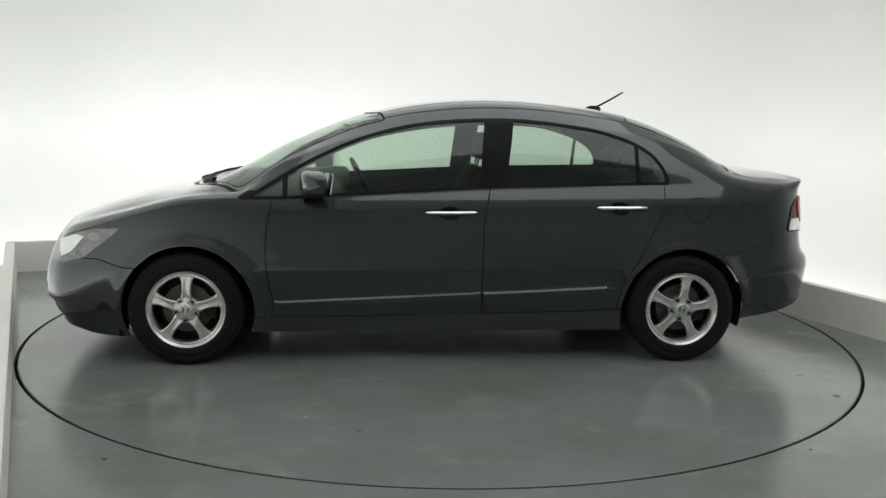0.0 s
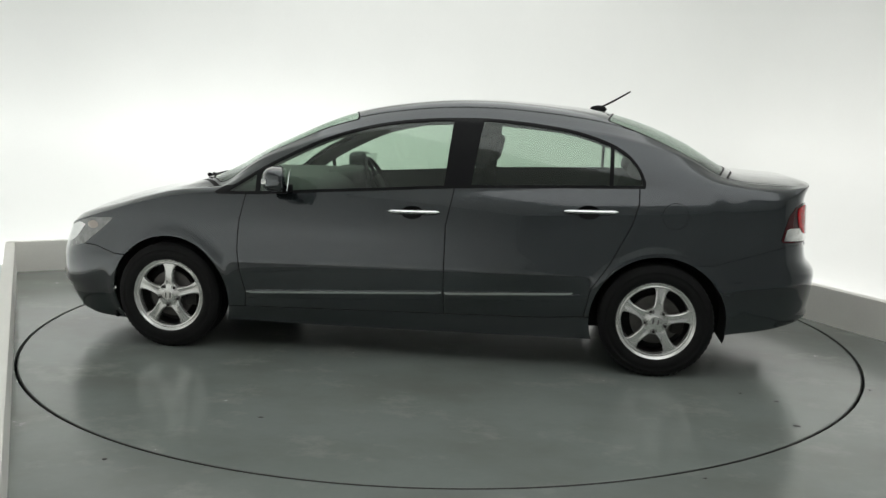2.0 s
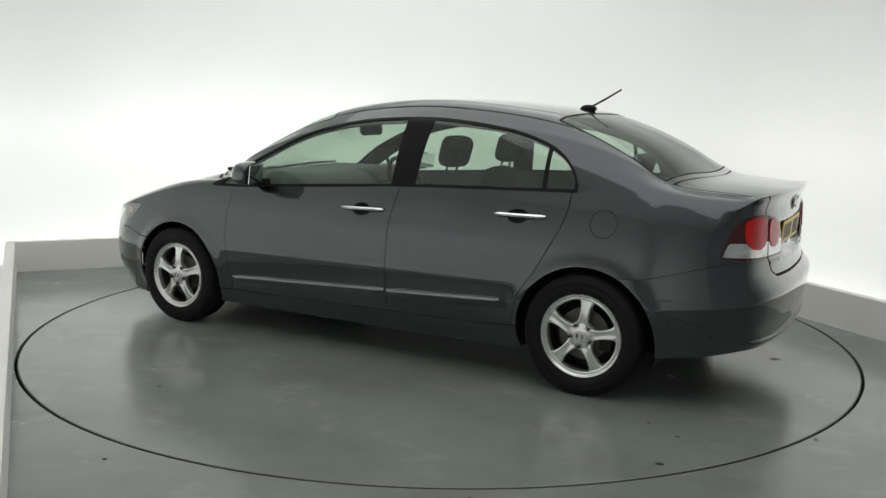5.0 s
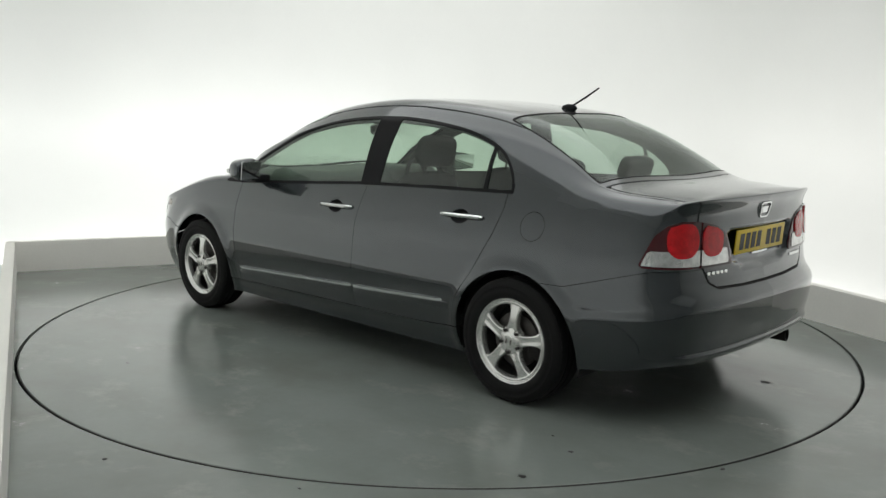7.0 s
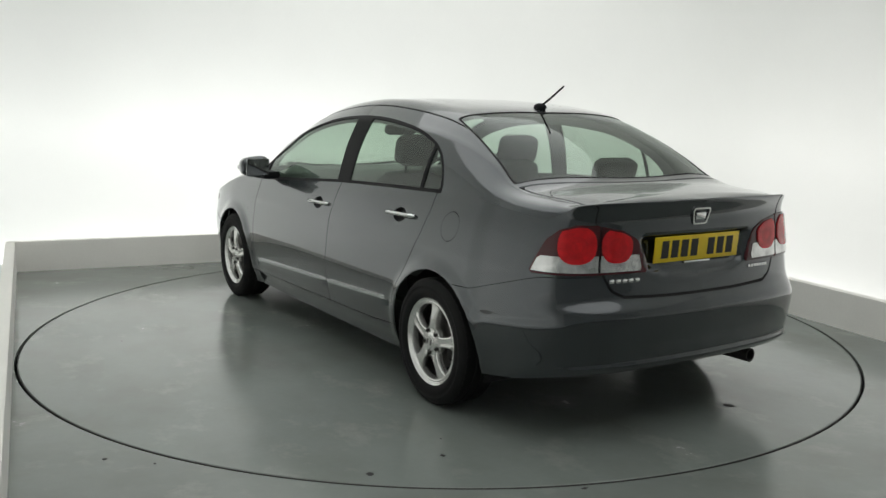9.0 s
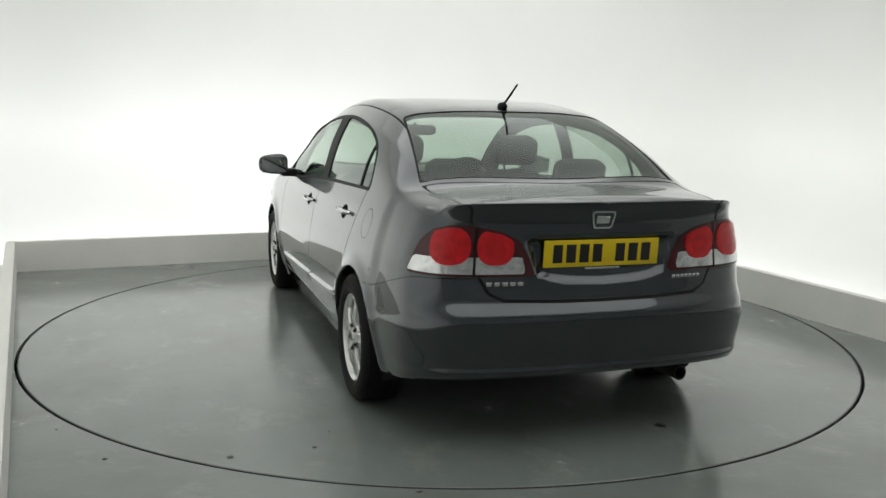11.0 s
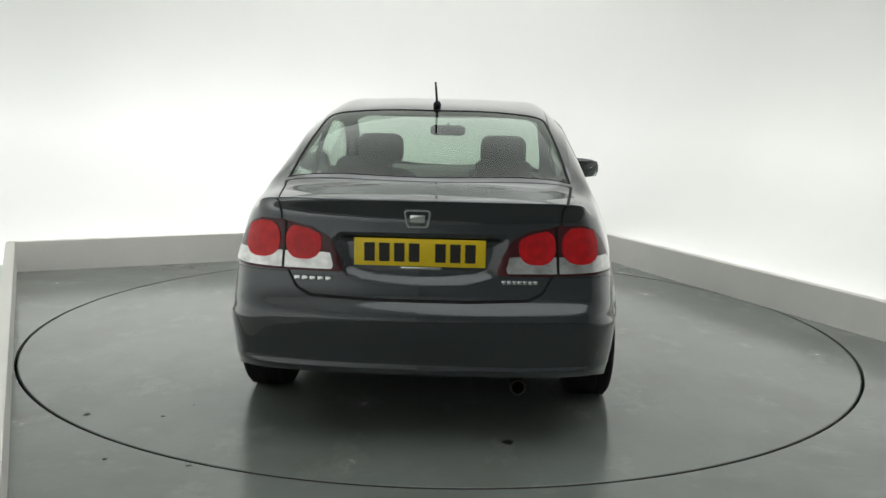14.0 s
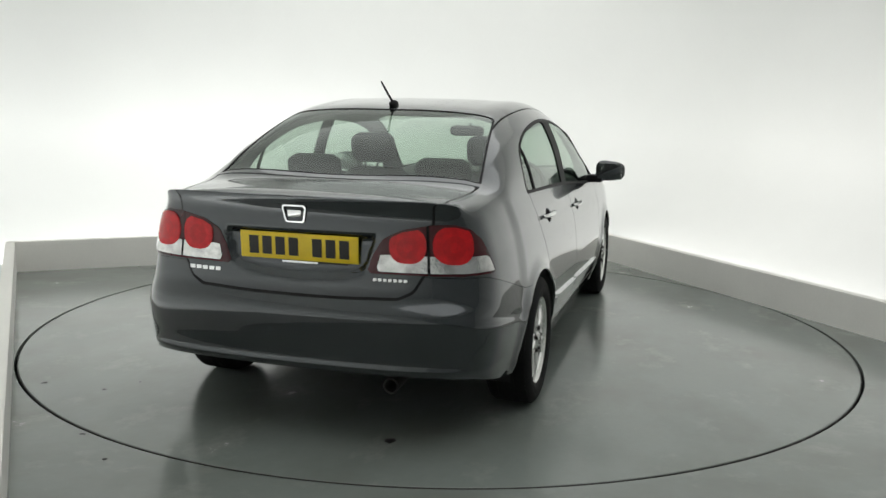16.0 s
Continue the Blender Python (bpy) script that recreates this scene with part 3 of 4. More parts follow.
    def lamp_f(x, y, z, s, h):
        return np.where((x < -1.7) & (h < 6), poly_sdf(s, z, lamp), 1.0)

    lamps, F = sh.split(F, lamp_f)
    inner, mid, outer = sh.seam(lamps, lambda x, y, z, s, h: s - 0.560 - (0.8 - z) * 0.06, 0.006)
    seams += mid
    for name, faces, cs, cz, rs, rz in (("tail_lamp", outer, 0.680, 0.838, 0.102, 0.076), ("boot_lamp", inner, 0.474, 0.832, 0.077, 0.071)):
        red, rest = sh.split(faces, lambda x, y, z, s, h: np.maximum(((np.abs((s - cs) / rs) ** 2.5 + np.abs((z - cz) / rz) ** 2.5) ** 0.4 - 1) * 0.07, np.maximum(0.762 - z, lamp_f(x, y, z, s, h) + 0.009)))
        clear, dark = sh.split(rest, lambda x, y, z, s, h: np.maximum(np.maximum(z - 0.793, lamp_f(x, y, z, s, h) + 0.010), 0.343 + (z - 0.72) * 0.25 - s))
        core, red = sh.split(red, lambda x, y, z, s, h: np.hypot((s - cs) / rs, (z - cz + 0.008) / rz) * 0.07 - 0.042)
        ring, core = sh.split(core, lambda x, y, z, s, h: 0.020 - np.hypot((s - cs) / rs, (z - cz + 0.008) / rz) * 0.07)
        for k in (1, -1):
            body = new(name, sh.mesh(name, dark, DARKRED, (k,), 0.006, 0.016))
            body.parent = car
            tagged(body, "dark red tail lamp with a round red lens over a clear strip")
            panel("red_lens", red, RED, "round bright red lens", body, (k,), 0.012, 0.014)
            panel("lens_ring", ring, DEEPRED, "darker ring moulded in the lens", body, (k,), 0.0120, 0.0)
            panel("lens_centre", core, RED, "", body, (k,), 0.0128, 0.001)
            panel("clear_lens", clear, CLEAR, "clear silver reversing strip", body, (k,), 0.009, 0.012)
    # headlamp
    head = [(2.11, 0.60), (1.96, 0.672), (1.80, 0.715), (1.665, 0.722), (1.74, 0.655), (1.86, 0.565), (1.98, 0.53), (2.10, 0.54)]
    hl, F = sh.split(F, lambda x, y, z, s, h: np.where((x > 1.5) & (y > 0.34), poly_sdf(x, z, head), 1.0))
    for k in (1, -1):
        lampo = panel("headlamp", hl, HEAD, "swept-back clear headlamp", None, (k,), 0.0, 0.012)
        panel("reflector", sh.split(hl, lambda x, y, z, s, h: np.where(y > 0.34, poly_sdf(x, z, [(2.02, 0.640), (1.90, 0.683), (1.855, 0.672), (1.93, 0.590), (1.99, 0.560)]), 1.0))[0], CHROME, "bright chrome headlamp reflector", lampo, (k,), 0.002, 0.003)
        panel("amber_indicator", sh.split(hl, lambda x, y, z, s, h: np.hypot((x - 1.80) / 1.6, z - 0.675) - 0.022)[0], AMBER, "pale amber indicator", lampo, (k,), 0.003, 0.003)
    # grille slot
    gr, F = sh.split(F, lambda x, y, z, s, h: np.where(x > 1.9, poly_sdf(y, z, [(-0.4, 0.52), (0.36, 0.52), (0.40, 0.565), (-0.4, 0.575)]), 1.0))
    lo, F = sh.split(F, lambda x, y, z, s, h: np.where(x > 1.9, poly_sdf(y, z, [(-0.5, 0.22), (0.48, 0.22), (0.42, 0.33), (-0.5, 0.33)]), 1.0))
    fog, F = sh.split(F, lambda x, y, z, s, h: np.where(x > 1.8, poly_sdf(y, z, [(0.47, 0.350), (0.62, 0.340), (0.62, 0.395), (0.50, 0.415)]), 1.0))
    panel("fog_lamp_recess", fog, BLACK, "black recess in the front bumper", out=-0.012)
    panel("grille", gr + lo, BLACK, "black front grille openings", out=-0.02)
    # boot lid
    lid = [(-0.3, 0.612), (0.20, 0.614), (0.44, 0.622), (0.503, 0.650), (0.545, 0.72), (0.57, 0.80), (0.578, 0.93), (0.578, 1.2), (-0.3, 1.2)]

    def lid_f(x, y, z, s, h):
        low = np.where(h < 0, poly_sdf(s, z, lid), np.maximum(y - (0.575 + np.clip(x + 2.1, 0, 1) * 0.13), x + 1.775 - 0.09 * (y / 0.62) ** 2))
        return np.where(x < -1.6, low, 1.0)

    bl, mid, F = sh.seam(F, lid_f, 0.0060)
    seams += mid
    panel("boot_lid", bl, PAINT, "dark grey boot lid with a slight lip")
    # rear bumper
    lowr, mid, F2 = sh.seam(F, lambda x, y, z, s, h: np.where(x < -1.5, z - np.interp(x, [-2.12, -2.0, -1.93, -1.62], [0.71, 0.708, 0.690, 0.600]), 1.0), 0.0013)
    seams += mid
    panel("rear_bumper", lowr, PAINT, "dark grey painted rear bumper")
    F = F2
    # front bumper
    fb, mid, F = sh.seam(F, lambda x, y, z, s, h: np.where(x > 1.5, np.maximum(z - np.interp(x, [1.66, 1.78, 1.95, 2.2], [0.52, 0.56, 0.565, 0.58]), -1.0), 1.0))
    seams += mid
    panel("front_bumper", fb, PAINT, "dark grey painted front bumper")
    # bonnet: between the fender creases ahead of the screen
    bo, mid, F = sh.seam(F, lambda x, y, z, s, h: np.where((h > -3) & (x > 1.0), np.maximum(y - (RAIL_Y(x) + 0.045), 1.395 - 0.27 * (y / 0.66) ** 2 - x), 1.0))
    seams += mid
    co, bo = sh.split(bo, lambda x, y, z, s, h: x - (1.425 - 0.27 * (y / 0.66) ** 2))
    panel("bonnet", bo, PAINT, "dark grey curved bonnet")
    panel("cowl", co, BLACK, "black cowl under the windscreen", out=-0.006)
    # roof with its side grooves
    roof, mid, F = sh.seam(F, lambda x, y, z, s, h: np.where((h > 10) & (x < 0.5) & (x > -1.2), y - (RAIL_Y(x) - 0.050), 1.0), 0.005)
    seams += mid
    panel("roof", roof, PAINT, "dark grey roof")
    # sill, doors, fender, quarter panel
    sill, mid, F = sh.seam(F, lambda x, y, z, s, h: np.where((x < 0.995) & (x > -1.05), np.maximum(z - np.interp(x, [-1.0, -0.75, 0.92], [0.30, 0.282, 0.252]), -1.0), 1.0), 0.004)
    seams += mid
    panel("sill", sill, PAINT, "dark grey painted sill")
    fender, mid, F = sh.seam(F, lambda x, y, z, s, h: np.where((z > BELT(x) + 0.002), 1.0, -(x - np.interp(z, [0.25, 0.34, 0.43, 0.58, 0.73, 0.88], [0.897, 0.887, 0.910, 0.929, 0.921, 0.893]))))
    seams += mid
    fender, odd = sh.largest(fender)
    F = F + odd
    panel("front_wing", fender, PAINT, "dark grey front wing over the wheel")
    fdoor, mid, F = sh.seam(F, lambda x, y, z, s, h: np.where((z > BELT(x) + 0.002), 1.0, -(x - np.interp(z, [0.25, 0.388, 0.755, 0.935], [-0.224, -0.221, -0.224, -0.258]))))
    seams += mid
    fdoor, odd = sh.largest(fdoor)
    F = F + odd
    cup, fdoor = sh.split(fdoor, cup_f(-0.040, 0.815))
    panel("front_door", fdoor, PAINT, "dark grey front door, closed")
    rdoor, mid, F = sh.seam(F, lambda x, y, z, s, h: np.where((z > BELT(x) + 0.002), 1.0, -(x - np.interp(z, [0.25, 0.45, 0.591, 0.791, 0.896, 0.971], [-0.955, -0.995, -1.090, -1.194, -1.227, -1.228]))))
    seams += mid
    rdoor, odd = sh.largest(rdoor)
    F = F + odd
    cup, rdoor = sh.split(rdoor, cup_f(-0.970, 0.848))
    panel("rear_door", rdoor, PAINT, "dark grey rear door, closed")
    # fuel flap
    flap, mid, F = sh.seam(F, lambda x, y, z, s, h: np.where(y > 0.5, np.hypot(x + 1.412, z - 0.842) - 0.066, 1.0), 0.0015)
    panel("fuel_flap", flap, PAINT, "dark grey fuel flap", None, (1,))
    panel("fuel_flap_gap", mid, SEAM, "", None, (1,), -0.003, 0)
    panel("quarter_panel", flap + mid, PAINT, "", None, (-1,), 0.0, 0.0)
    panel("quarter_panel", F, PAINT, "dark grey roof rail, pillar and quarter panel in one")
    panel("panel_gap", seams, SEAM, "dark gaps between the panels", out=-0.006, rim=0.0)
    # cabin lining just inside the skin
    G = sh.all
    G, _ = sh.split(G, lambda x, y, z, s, h: np.maximum(x - 1.20, -1.80 - x))
    _, G = sh.split(G, lambda x, y, z, s, h: np.where((y > 0.45) & (x < 1.15) & (x > -1.35), np.maximum(poly_sdf(x, z, FRAME_POLY) + 0.015, poly_sdf(x, z + 0.042, FRAME_POLY)), 1.0))
    _, G = sh.split(G, screen_front)
    _, G = sh.split(G, screen_rear)
    G, _ = sh.split(G, lambda x, y, z, s, h: 0.55 - z)
    for ax, az, ar in ARCHES:
        _, G = sh.split(G, lambda x, y, z, s, h: np.where(y > 0.5, np.hypot(x - ax, z - az) - ar - 0.03, 1.0))
    panel("cabin_lining", G, TRIM, "dark grey door cards and roof lining", out=-0.028, rim=0)


build_skin()


# ---- wheels ----
TYRE_R = 0.298


def spoke_mesh():
    """One alloy spoke: waisted past the hub, flared into the rim, with a dished face and rounded shoulders."""
    bm = bmesh.new()
    rows = []
    for r, w, o in ((0.052, 0.0385, 0.004), (0.066, 0.0320, 0.006), (0.082, 0.0255, 0.008), (0.102, 0.0235, 0.008), (0.126, 0.0245, 0.006), (0.148, 0.0275, 0.003), (0.164, 0.0335, 0.001), (0.176, 0.0440, 0.0), (0.184, 0.0560, 0.0)):
        d, rim_r = 0.030, lambda q: r - 0.35 * (abs(q) * w) ** 2 / max(r, 0.05)
        rows.append([bm.verts.new((q * w, o - e, rim_r(q))) for q, e in ((-0.96, d), (-1.0, 0.010), (-0.90, 0.003), (-0.70, 0.0), (-0.35, 0.0022), (0.0, 0.0030), (0.35, 0.0022), (0.70, 0.0), (0.90, 0.003), (1.0, 0.010), (0.96, d))])
    for a, b in zip(rows, rows[1:]):
        for k in range(len(a) - 1):
            bm.faces.new((a[k], a[k + 1], b[k + 1], b[k]))
    bm.faces.new(rows[0])
    bm.faces.new(rows[-1])
    return bm


def build_wheel(x, side, turn):
    """A wheel on its hub; its outer face looks along +y before it is placed."""
    w = new("wheel")
    w.parent = car
    w.matrix_basis = pose(x, 0.846 * side, TYRE_R - 0.001, 0, 0, 0 if side > 0 else 180) @ pose(0, 0, 0, 0, turn, 0)
    tagged(w, "five-spoke silver alloy wheel with a black tyre")
    R = TYRE_R
    tyre = part("tyre", lathe([(0.200, -0.005), (0.206, 0.010), (0.212, 0.016), (0.225, 0.021), (0.240, 0.024), (0.243, 0.0225), (0.258, 0.022), (0.261, 0.0235), (0.272, 0.020), (0.284, 0.013), (0.292, 0.004), (R - 0.001, -0.008), (R - 0.001, -0.030), (R - 0.004, -0.050), (R, -0.054), (R, -0.085), (R - 0.006, -0.087), (R - 0.006, -0.093), (R, -0.095), (R, -0.126), (R - 0.004, -0.130), (R - 0.001, -0.155), (0.284, -0.178), (0.255, -0.192), (0.20, -0.185)], 72), RUBBER, w, "black rubber tyre")
    blocks = bmesh.new()
    for k in range(60):
        q = box(bmesh.new(), (-0.0085, -0.034, R - 0.010), (0.0085, 0.001, R - 0.0012), 0.0)
        q.transform(Matrix.Rotation(2 * math.pi * k / 60, 4, "Y"))
        tmp = bpy.data.meshes.new("tread_block")
        q.to_mesh(tmp)
        q.free()
        blocks.from_mesh(tmp)
        bpy.data.meshes.remove(tmp)
    part("tread_shoulder", blocks, RUBBER, tyre, "", smooth=False)
    part("rim", lathe([(0.176, -0.034), (0.1755, -0.006), (0.178, 0.0), (0.184, 0.0025), (0.1895, -0.001), (0.1935, 0.001), (0.198, 0.0085), (0.203, 0.011), (0.2065, 0.008), (0.204, -0.01), (0.200, -0.02)], 72), ALLOY, w, "bright silver alloy rim with a stepped lip")
    # alloy like the rim, coloured dark to stand in for the shade inside
    part("rim_barrel", lathe([(0.186, -0.16), (0.172, -0.12), (0.176, -0.034), (0.180, -0.034), (0.184, -0.12), (0.190, -0.16)], 64), DISC, w, "inner barrel of the alloy rim, its shade put into a dark colour")
    for k in range(5):
        sp = part("spoke", spoke_mesh(), ALLOY, w)
        sp.matrix_basis = pose(0, 0, 0, 0, 72 * k, 0)
        at = Matrix.Translation((0.0555 * math.sin(radians(72 * k + 36)), 0.0, 0.0555 * math.cos(radians(72 * k + 36))))
        pocket = part("nut_pocket", lathe([(0.0, 0.0008), (0.0125, 0.0008), (0.0135, 0.004), (0.0165, 0.0055), (0.0165, -0.01)], 20), DISC, w, "dark round pocket for a wheel nut")
        pocket.matrix_basis = at
        nut = part("wheel_nut", lathe([(0.0085, -0.004), (0.0085, 0.011), (0.0065, 0.014), (0.0, 0.015)], 6), METAL, pocket)
    part("hub", lathe([(0.073, -0.028), (0.073, -0.003), (0.070, 0.002), (0.062, 0.0035), (0.044, 0.0035), (0.038, 0.007), (0.0, 0.009)], 40), ALLOY, w, "silver hub face")
    cap = part("centre_cap", lathe([(0.031, 0.004), (0.031, 0.011), (0.028, 0.014), (0.0, 0.0155)], 32), ALLOY, w, "round silver centre cap with a raised plain mark")
    mark = bmesh.new()
    box(mark, (-0.016, 0.0135, -0.013), (-0.010, 0.0175, 0.013), 0.001)
    box(mark, (0.010, 0.0135, -0.013), (0.016, 0.0175, 0.013), 0.001)
    part("plain_mark", mark, DISC, cap)
    part("brake_disc", lathe([(0.0, -0.045), (0.128, -0.045), (0.130, -0.052), (0.130, -0.066), (0.0, -0.066)], 48), DISC, w, "dull steel brake disc")
    part("backing_plate", lathe([(0.0, -0.10), (0.172, -0.10), (0.172, -0.105), (0.0, -0.105)], 32), SEAM, w)
    part("brake_caliper", box(bmesh.new(), (-0.15, -0.08, -0.055), (-0.085, -0.03, 0.055), 0.012), METAL, w, "dull grey brake caliper")
    return w


for wx, side, turn in ((1.338, 1, -2), (-1.338, 1, -8), (1.338, -1, 20), (-1.338, -1, 31)):
    build_wheel(wx, side, turn)

# wheel housings and underbody
for (ax, az, ar), s in ((a, s) for a in ARCHES for s in (1, -1)):
    bm = bmesh.new()
    rows = []
    for yy in (0.80, 0.56):
        rows.append([bm.verts.new((ax + (ar + 0.006) * math.cos(radians(a)), s * yy, max(0.185, az + (ar + 0.006) * math.sin(radians(a))))) for a in range(-18, 200, 6)])
    for k in range(len(rows[0]) - 1):
        bm.faces.new((rows[0][k], rows[0][k + 1], rows[1][k + 1], rows[1][k]))
    bm.faces.new(rows[1])
    part("wheel_housing", bm, SEAM, car, "black wheel housing")
bm = bmesh.new()
box(bm, (-1.95, -0.55, 0.26), (2.0, 0.55, 0.33), 0.03)
part("underbody", bm, SEAM, car, "dark underside of the car")
bm = bmesh.new()
box(bm, (-0.98, -0.80, 0.185), (0.96, 0.80, 0.30), 0.02)
part("floor_pan", bm, SEAM, car, "dark floor pan between the sills")
for s in (1, -1):
    part("mud_flap", box(bmesh.new(), (1.685, s * 0.62, 0.135) if s > 0 else (1.685, -0.78, 0.135), (1.70, s * 0.78, 0.30) if s > 0 else (1.70, -0.62, 0.30), 0.004), BLACK, car)


# ---- trims on the flanks ----
def flank_strip(x0, x1, z0, z1, high, out, s, n=24):
    """A strip that follows the flank from x0 to x1 with a raised face."""
    bm = bmesh.new()
    rows = []
    for k in range(n + 1):
        t = k / n
        x, z = x0 + (x1 - x0) * t, z0 + (z1 - z0) * t
        yb, yt = side_y(x, z - high / 2), side_y(x, z + high / 2)
        proud = out if 0 < k < n else 0.001
        rows.append([bm.verts.new(c) for c in ((x, s * (yb - 0.004), z - high / 2), (x, s * (yb + proud), z - high * 0.36), (x, s * (yt + proud), z + high * 0.36), (x, s * (yt - 0.004), z + high / 2))])
    for a, b in zip(rows, rows[1:]):
        for k in range(3):
            bm.faces.new((a[k], a[k + 1], b[k + 1], b[k]))
        bm.faces.new((a[3], a[0], b[0], b[3]))
    bm.faces.new(rows[0])
    bm.faces.new(rows[-1])
    return bm


def build_handle(x0, x1, z, s):
    """A chrome pull bar over a dished cup, coloured black for the shade inside."""
    xm, y = (x0 + x1) / 2, side_y((x0 + x1) / 2, z)
    bm = bmesh.new()
    n = 28
    cx, cz = xm + 0.010, z - 0.003
    rings = []
    for scale, deep in ((1.03, 0.002), (0.97, 0.010), (0.8, 0.020), (0.5, 0.027), (0.2, 0.029)):
        ring = []
        for k in range(n):
            a = 2 * math.pi * k / n
            x, zz = cx + 0.060 * scale * math.cos(a), cz + 0.036 * scale * math.sin(a)
            ring.append(bm.verts.new((x, s * (side_y(x, zz) - deep), zz)))
        rings.append(ring)
    for a, b in zip(rings, rings[1:]):
        for k in range(n):
            bm.faces.new((a[k], a[(k + 1) % n], b[(k + 1) % n], b[k]))
    bm.faces.new(rings[-1])
    h = new("door_handle")
    h.parent = car
    tagged(h, "chrome door handle over a cup blackened for shade")
    # a body-coloured dish; black plastic stands in for its shade
    part("cup", bm, BLACK, h, "dished cup, coloured black for the shade in it")
    pts = []
    for k in range(13):
        t = k / 12
        x = x0 + (x1 - x0) * t
        pts.append((x, s * (y + 0.003 + 0.017 * math.sin(math.pi * min(1, max(0, t))) ** 0.5), z + 0.004 * t))
    b = tube(pts, [0.007] + [0.0135] * 11 + [0.007], 10)
    for v in b.verts:
        v.co.z = z + (v.co.z - z) * 0.85
    part("grip", b, CHROME, h, "chrome grip")


for s in (1, -1):
    part("side_moulding", flank_strip(0.885, -0.212, 0.322, 0.370, 0.042, 0.010, s), PAINT, car, "body-coloured rubbing strip")
    part("moulding_insert", flank_strip(0.884, -0.211, 0.340, 0.392, 0.016, 0.014, s), CHROME, car, "bright metal insert of the rubbing strip")
    part("side_moulding", flank_strip(-0.229, -0.945, 0.372, 0.402, 0.042, 0.010, s), PAINT, car, "body-coloured rubbing strip")
    part("moulding_insert", flank_strip(-0.228, -0.905, 0.390, 0.424, 0.018, 0.014, s), CHROME, car, "bright metal insert of the rubbing strip")
    build_handle(0.087, -0.186, 0.817, s)
    build_handle(-0.845, -1.12, 0.851, s)
    # door mirror on its foot
    m = new("door_mirror")
    m.parent = car
    tagged(m, "dark grey door mirror with a bright cap")
    bm = bmesh.new()
    bmesh.ops.create_uvsphere(bm, u_segments=24, v_segments=16, radius=1.0)
    for v in bm.verts:
        c = v.co
        p = [math.copysign(abs(q) ** 0.62, q) for q in c]
        back = 0.45 if c.x < 0 else 1.0
        v.co = Vector((0.655 + p[0] * 0.085 * back - 0.025 * (p[1]), s * (0.950 + p[1] * 0.100), 0.976 + p[2] * 0.066 * (1 - 0.12 * p[1])))
    part("housing", bm, PAINT, m, "dark grey rounded housing")
    bm = box(bmesh.new(), (0.606, -0.082, -0.052), (0.611, 0.082, 0.052), 0.002)
    for v in bm.verts:
        v.co = Vector((v.co.x - 0.010 - 0.025 * v.co.y / 0.09 - 0.14 * v.co.z, s * (0.950 + v.co.y), 0.976 + v.co.z))
    part("mirror_glass", bm, MIRROR, m, "silvered mirror glass")
    bm = bmesh.new()
    box(bm, (0.625, 0.79, 0.895), (0.735, 0.90, 0.945), 0.015)
    for v in bm.verts:
        v.co.y *= s
    part("foot", bm, BLACK, m, "black mirror foot")
    bm = box(bmesh.new(), (0.690, 0.985, 0.955), (0.722, 1.043, 0.985), 0.01)
    for v in bm.verts:
        v.co.y *= s
    part("indicator", bm, CLEAR, m, "clear side repeater")

# ---- rear details ----
def rear_x(y, z):
    """Where the rear face stands at a height, near the middle."""
    i = len(PLAN) - 1 - int(np.argmin(np.abs(PLAN[::-1][:70, 1] - abs(y))))
    return float(skin_side(i, np.array([float(z)]))[0, 0])


plate = new("rear_number_plate")
plate.parent = car
px = rear_x(0, 0.80) - 0.012
plate.matrix_basis = pose(px, 0.0, 0.800, 0, -4, 0)
tagged(plate, "yellow reflective rear number plate with black characters")
part("plate", box(bmesh.new(), (-0.003, -0.260, -0.0555), (0.003, 0.260, 0.0555), 0.002), YELLOW, plate, "reflective yellow plate")
for k, yy in enumerate((0.199, 0.140, 0.081, 0.022, -0.082, -0.141, -0.200)):
    bm = box(bmesh.new(), (-0.0042, yy - 0.021, -0.0375), (-0.0030, yy + 0.021, 0.0375), 0.0)
    part("character_bar", bm, INK, plate, "black raised character")
bm = box(bmesh.new(), (-0.004, -0.085, -0.068), (0.004, 0.075, -0.0575), 0.002)
part("lower_clip", bm, CHROME, plate, "thin pale strip under the plate")
bm = box(bmesh.new(), (-0.002, -0.215, -0.064), (0.006, -0.09, -0.0560), 0.002)
part("plate_backing", bm, INK, plate)


def ring_plate(outline, inner, deep):
    """A raised ring between two outlines of the same length, in y and z."""
    bm = bmesh.new()
    lo = [bm.verts.new((0.002, *p)) for p in outline]
    o = [bm.verts.new((-deep, *p)) for p in outline]
    i = [bm.verts.new((-deep, *p)) for p in inner]
    li = [bm.verts.new((0.002, *p)) for p in inner]
    n = len(o)
    for k in range(n):
        j = (k + 1) % n
        for a, b in ((lo, o), (o, i), (i, li)):
            bm.faces.new((a[k], a[j], b[j], b[k]))
    return bm


badge = new("emblem")
badge.parent = car
badge.matrix_basis = pose(rear_x(0, 0.937) - 0.003, 0.010, 0.937, 0, -10, 0)
tagged(badge, "plain chrome rounded emblem ring")


def rounded(wt, wb, h, r, n=6):
    pts = []
    for cx, cz, a0 in ((wt - r, h - r, 0), (-wt + r, h - r, 90), (-wb + r, -h + r, 180), (wb - r, -h + r, 270)):
        for k in range(n + 1):
            a = radians(a0 + 90 * k / n)
            pts.append((cx + r * math.cos(a), cz + r * math.sin(a)))
    return pts


part("ring", ring_plate(rounded(0.053, 0.044, 0.037, 0.014), rounded(0.046, 0.037, 0.030, 0.010), 0.006), CHROME, badge, "chrome ring")
